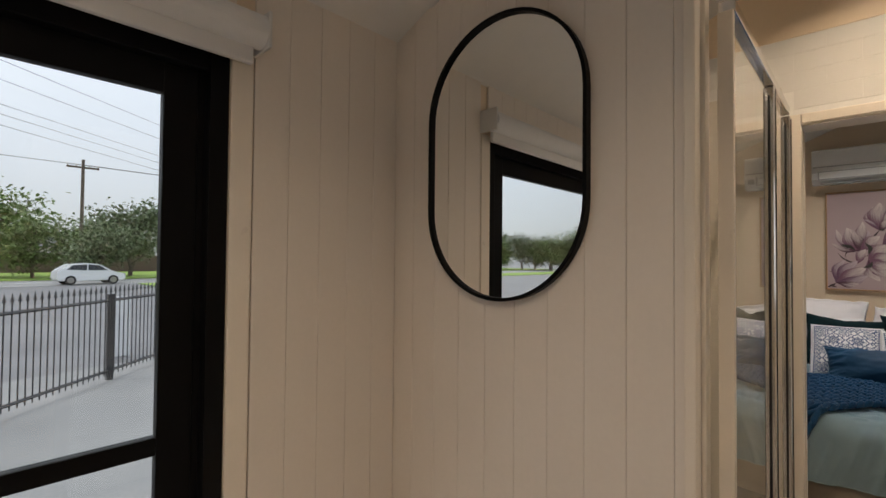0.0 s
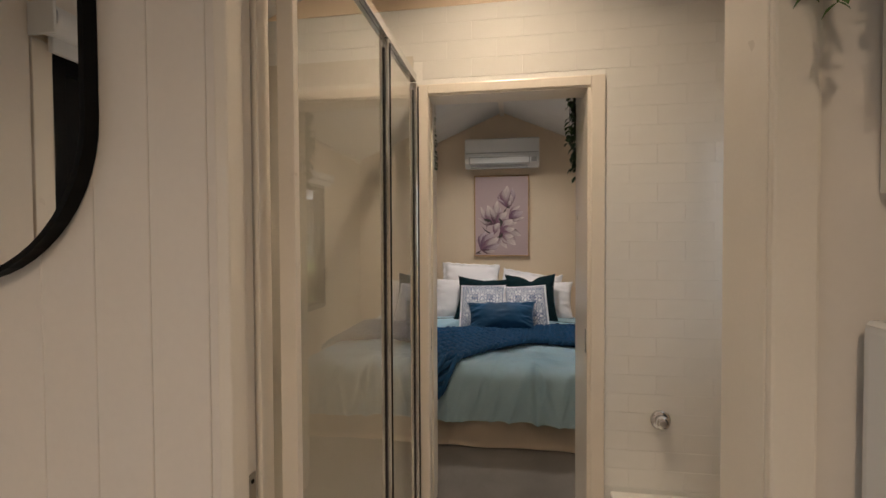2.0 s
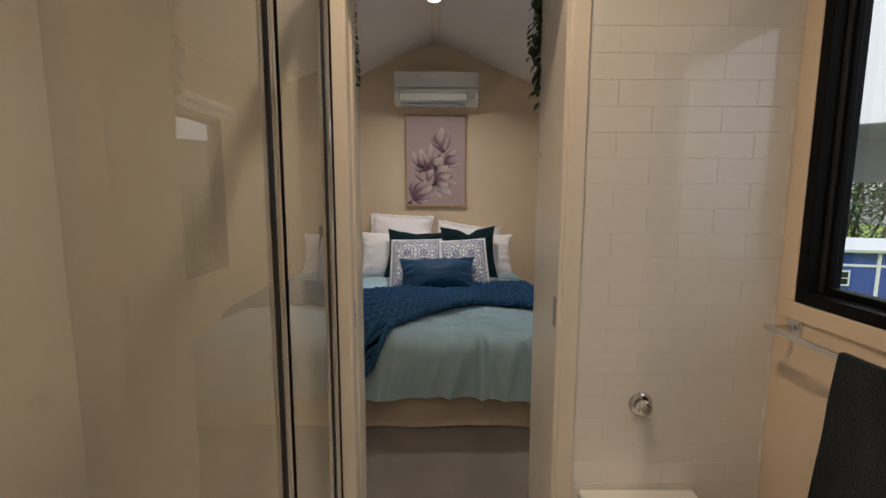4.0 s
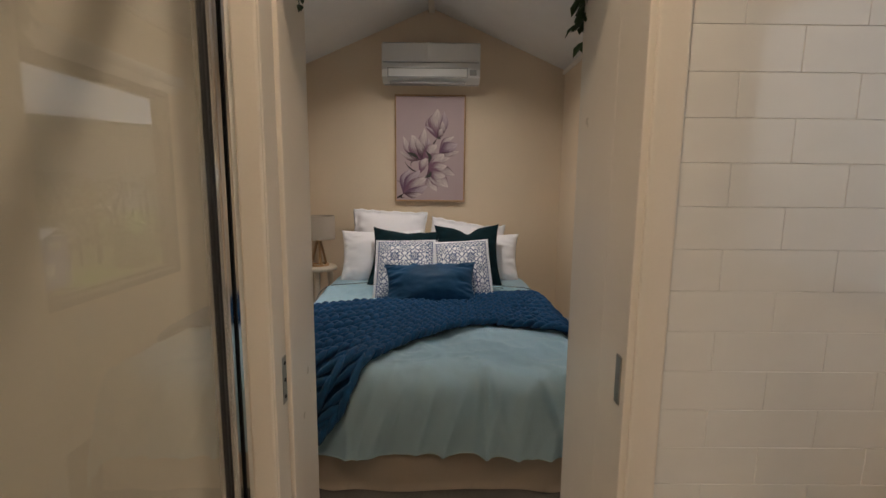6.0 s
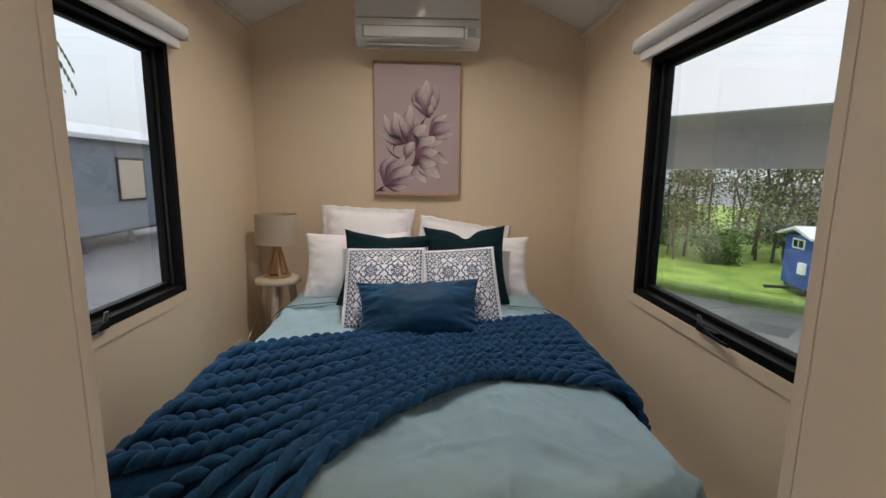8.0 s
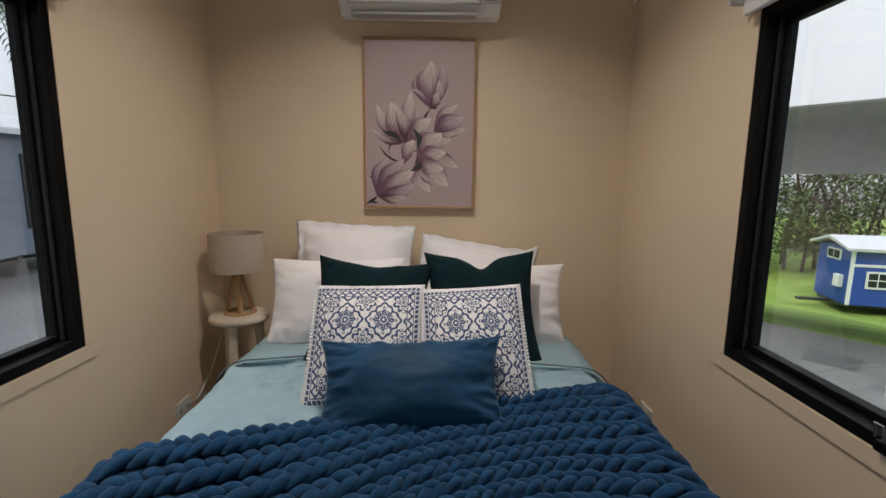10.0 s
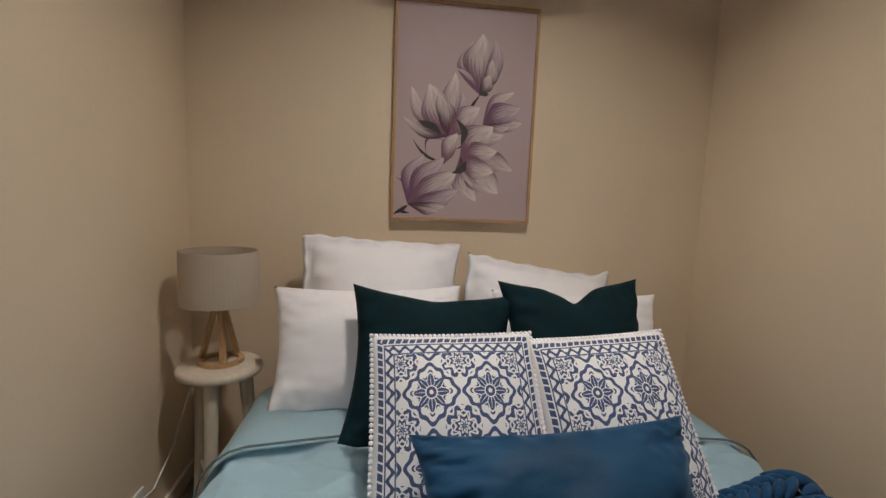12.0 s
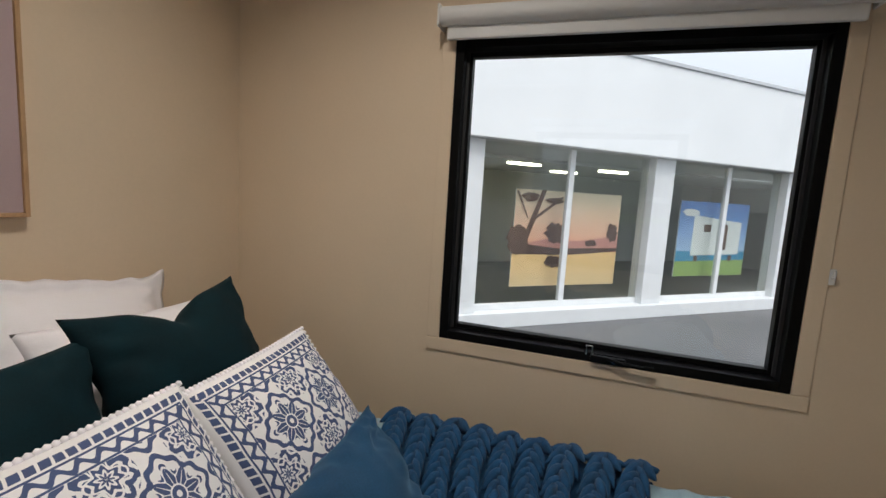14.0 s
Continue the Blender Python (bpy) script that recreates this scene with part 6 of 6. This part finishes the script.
# palm behind the grey house
palm = empty("palm_tree", "tall palm with arching feathery fronds", "tree", pose(-13.2, 16.5, -0.75))
part("trunk", rod((0, 0, 0), (0, 0, 7.4), 0.22, 0.16, 14), BARK, palm)
for k in range(15):
    a = 2 * math.pi * k / 15 + rnd.uniform(-0.2, 0.2)
    rise = rnd.uniform(0.1, 1.0)
    verts, faces = [], []
    prev = Vector((0, 0, 7.4))
    for i in range(26):
        s = (i + 1) / 26
        p = Vector((math.cos(a) * 2.4 * s ** 0.8, math.sin(a) * 2.4 * s ** 0.8, 7.4 + rise * 1.5 * s - 3.1 * s * s))
        d = (p - prev).normalized()
        side = Vector((-math.sin(a), math.cos(a), 0))
        for sg in (-1, 1):
            add_leaf(verts, faces, p, (side * sg + d * 0.5 + Vector((0, 0, -0.55))).normalized(), Vector((0, 0, 1)), 0.62 * (1 - 0.5 * s), 0.05)
        add_leaf(verts, faces, prev, d, Vector((0, 0, 1)), (p - prev).length * 1.3, 0.05)
        prev = p
    me = bpy.data.meshes.new("frond")
    me.from_pydata([tuple(v) for v in verts], [], faces)
    me.materials.append(LEAVES)
    new("frond", me).parent = palm

# ---- street side ----
lawn("verge_near", [(-41, -80, -0.70), (-34.5, -80, -0.70), (-34.5, -2, -0.70), (-41, -2, -0.70)], "green grass verge along the road", GRASS, 0.05)
lawn("verge_near_2", [(-41, 9.5, -0.70), (-30.0, 9.5, -0.70), (-30.0, 70, -0.70), (-41, 70, -0.70)], "green grass verge along the road", GRASS, 0.05)
lawn("verge_far", [(-72, -90, -0.66), (-50.5, -90, -0.66), (-50.5, 90, -0.66), (-72, 90, -0.66)], "green grass verge on the far side", GRASS, 0.09)
lawn("road", [(-50.4, -90, -0.735), (-41.1, -90, -0.735), (-41.1, 90, -0.735), (-50.4, 90, -0.735)], "wet asphalt street", CONCRETE, 0.015, "road")
for k in range(16):
    lawn("road_line", [(-46.1, -40 + 6 * k, -0.730), (-45.9, -40 + 6 * k, -0.730), (-45.9, -37 + 6 * k, -0.730), (-46.1, -37 + 6 * k, -0.730)], "white dashed line painted on the road", WHITEPAINT, 0.004, "road marking")
lawn("apron", [(-8.6, -9.5, -0.742), (-1.4, -9.5, -0.742), (-1.4, 3.4, -0.742), (-11.0, 3.4, -0.742)], "pale concrete apron beside the house", CONCRETE, 0.006, "pavement")

fence = empty("picket_fence", "dark metal picket fence with spear tips", "fence")
fa, fb = Vector((-6.2, -1.55, -0.75)), Vector((-13.4, 5.75, -0.75))
fd = (fb - fa).normalized()
flen = (fb - fa).length
for z in (0.16, 1.36):
    part("rail", tube([fa + Vector((0, 0, z)), fb + Vector((0, 0, z))], 0.026, 4), FENCE, fence)
picket = None
k = 0
while k * 0.115 < flen:
    p = fa + fd * (k * 0.115)
    if picket is None:
        bm = rod((0, 0, 0.08), (0, 0, 1.50), 0.009, n=6)
        add_rod(bm, (0, 0, 1.50), (0, 0, 1.54), 0.022, 0.016, 6)
        add_rod(bm, (0, 0, 1.54), (0, 0, 1.62), 0.016, 0.001, 6)
        picket = mesh_of("picket", bm, FENCE)
    ob = new("picket", picket)
    ob.parent = fence
    ob.location = p
    k += 1
for s in (0.0, 2.35, 4.72, 7.1, 9.5):
    p = fa + fd * s
    part("post", box(p.x - 0.05, p.x + 0.05, p.y - 0.05, p.y + 0.05, -0.75, 0.72, 0.006), FENCE, fence)
notice = tagged(part("notice", box(-11.6, -11.58, 2.15, 2.55, -0.75, 0.52), WHITEPAINT), "small white notice board behind the fence", "sign")

# car
car = empty("car", "white compact hatchback parked on the street", "car", pose(-42.6, 6.7, -0.73, 0, 0, -84))
bm = bmesh.new()
prof = [(-2.1, 0.32), (-2.12, 0.62), (-2.0, 0.80), (-1.15, 0.98), (-0.45, 1.48), (0.3, 1.56), (1.25, 1.50), (1.75, 1.10), (2.02, 0.98), (2.06, 0.40), (1.9, 0.28), (-1.9, 0.28)]
sides = []
for y, inset in ((-0.86, 0.0), (0.86, 0.0)):
    sides.append([bm.verts.new((x, y * (1 - 0.16 * max(0, z - 0.95)), z)) for x, z in prof])
bm.faces.new(sides[0]), bm.faces.new(sides[1])
for i in range(len(prof)):
    j = (i + 1) % len(prof)
    bm.faces.new((sides[0][i], sides[0][j], sides[1][j], sides[1][i]))
bmesh.ops.bevel(bm, geom=bm.edges[:], offset=0.05, segments=2, affect="EDGES")
part("body", bm, CARWHITE, car, smooth=False)
for y in (-0.835, 0.835):
    sg = 1 if y > 0 else -1
    for pts in (((-0.95, 1.04), (-0.42, 1.42), (0.25, 1.48), (0.25, 1.04)), ((0.32, 1.04), (0.32, 1.48), (1.15, 1.43), (1.5, 1.10))):
        bm = bmesh.new()
        a = [bm.verts.new((x, (y + sg * 0.03) * (1 - 0.16 * max(0, z - 0.95)), z)) for x, z in pts]
        b = [bm.verts.new(v.co - Vector((0, sg * 0.05, 0))) for v in a]
        bm.faces.new(a), bm.faces.new(b)
        for i in range(4):
            bm.faces.new((a[i], a[(i + 1) % 4], b[(i + 1) % 4], b[i]))
        part("side_window", bm, DARKGLASS, car)
    for x in (-1.3, 1.28):
        wh = part("wheel", rod((x, y - 0.09 * sg, 0.33), (x, y + 0.05 * sg, 0.33), 0.33, n=28), TYRE, car)
        part("rim", rod((x, y + 0.051 * sg, 0.33), (x, y + 0.062 * sg, 0.33), 0.21, n=18), STEEL, wh)
bm = bmesh.new()
a = [bm.verts.new(p) for p in ((-1.13, -0.70, 1.01), (-1.13, 0.70, 1.01), (-0.50, 0.66, 1.46), (-0.50, -0.66, 1.46))]
b = [bm.verts.new(v.co + Vector((-0.03, 0, 0.03))) for v in a]
bm.faces.new(a), bm.faces.new(b)
for i in range(4):
    bm.faces.new((a[i], a[(i + 1) % 4], b[(i + 1) % 4], b[i]))
part("windscreen", bm, DARKGLASS, car)
for y in (-0.62, 0.62):
    part("headlight", box(-2.13, -1.98, y - 0.2, y + 0.2, 0.66, 0.79, 0.03), GREY_PLASTIC, car)
part("grille", box(-2.145, -2.05, -0.6, 0.6, 0.34, 0.55, 0.02), FENCE, car)

# power pole and wires
pole = empty("power_pole", "timber power pole with a crossarm and wires", "power pole", pose(-66, 9.6, -0.75))
part("shaft", rod((0, 0, 0), (0, 0, 13.2), 0.22, 0.15, 12), BARK, pole)
part("crossarm", box(-0.1, 0.1, -1.5, 1.5, 12.2, 12.4, 0.01), BARK, pole)
for y in (-1.4, -0.6, 0.6, 1.4):
    ins = part("insulator", rod((0, y, 12.401), (0, y, 12.6), 0.06, n=8), GREY_PLASTIC, pole)
    wire = part("wire", tube([(0, y, 12.6), (5, -30 + y, 11.9), (12, -70 + y, 13.6)], 0.025, 5), FENCE, pole)
    part("wire", tube([(0, y, 12.6), (2, 30 + y, 11.9), (4, 70 + y, 13.6)], 0.035, 5), FENCE, pole)

for k, (dx, dz) in enumerate(((0, 0), (0.9, 0.5), (1.8, 0.9), (2.6, 2.2), (3.8, 3.0))):
    part("wire", tube([(36 + dx, -24.6, 11.2 + dz), (18 + dx, 3, 10.1 + dz), (dx, 31, 9.6 + dz), (-16 + dx, 60, 10.4 + dz)], 0.016, 5), FENCE, pole)

# far house and brown fence
far = empty("far_house", "low white house with a tiled roof beyond the road", "house", pose(-76, 2.0, -0.4, 0, 0, 0))
part("wall", box(-6, 0, -14, 6, 0, 3.0), WHITEPAINT, far)
bm = bmesh.new()
e0 = [bm.verts.new((x, -14.6, z)) for x, z in ((0.6, 2.9), (-3, 4.6), (-6.6, 2.9))]
e1 = [bm.verts.new((x, 6.6, z)) for x, z in ((0.6, 2.9), (-3, 4.6), (-6.6, 2.9))]
bm.faces.new(e0), bm.faces.new(e1)
for i in range(3):
    bm.faces.new((e0[i], e0[(i + 1) % 3], e1[(i + 1) % 3], e1[i]))
part("roof", bm, FENCE, far)
for y in (-11, -7, -3, 1, 4):
    part("window", box(-0.02, 0.05, y, y + 1.5, 1.0, 2.2), DARKGLASS, far)
BROWN = surface("brown_timber_fence", (0.10, 0.065, 0.05), 0.8, vary=0.25, scale=1.5)
bf = empty("timber_fence", "long brown paling fence across the road", "fence")
for k in range(40):
    part("panel", box(-72.08, -72.0, -60 + 3 * k, -57.03 + 3 * k, -0.7, 1.5), BROWN, bf)
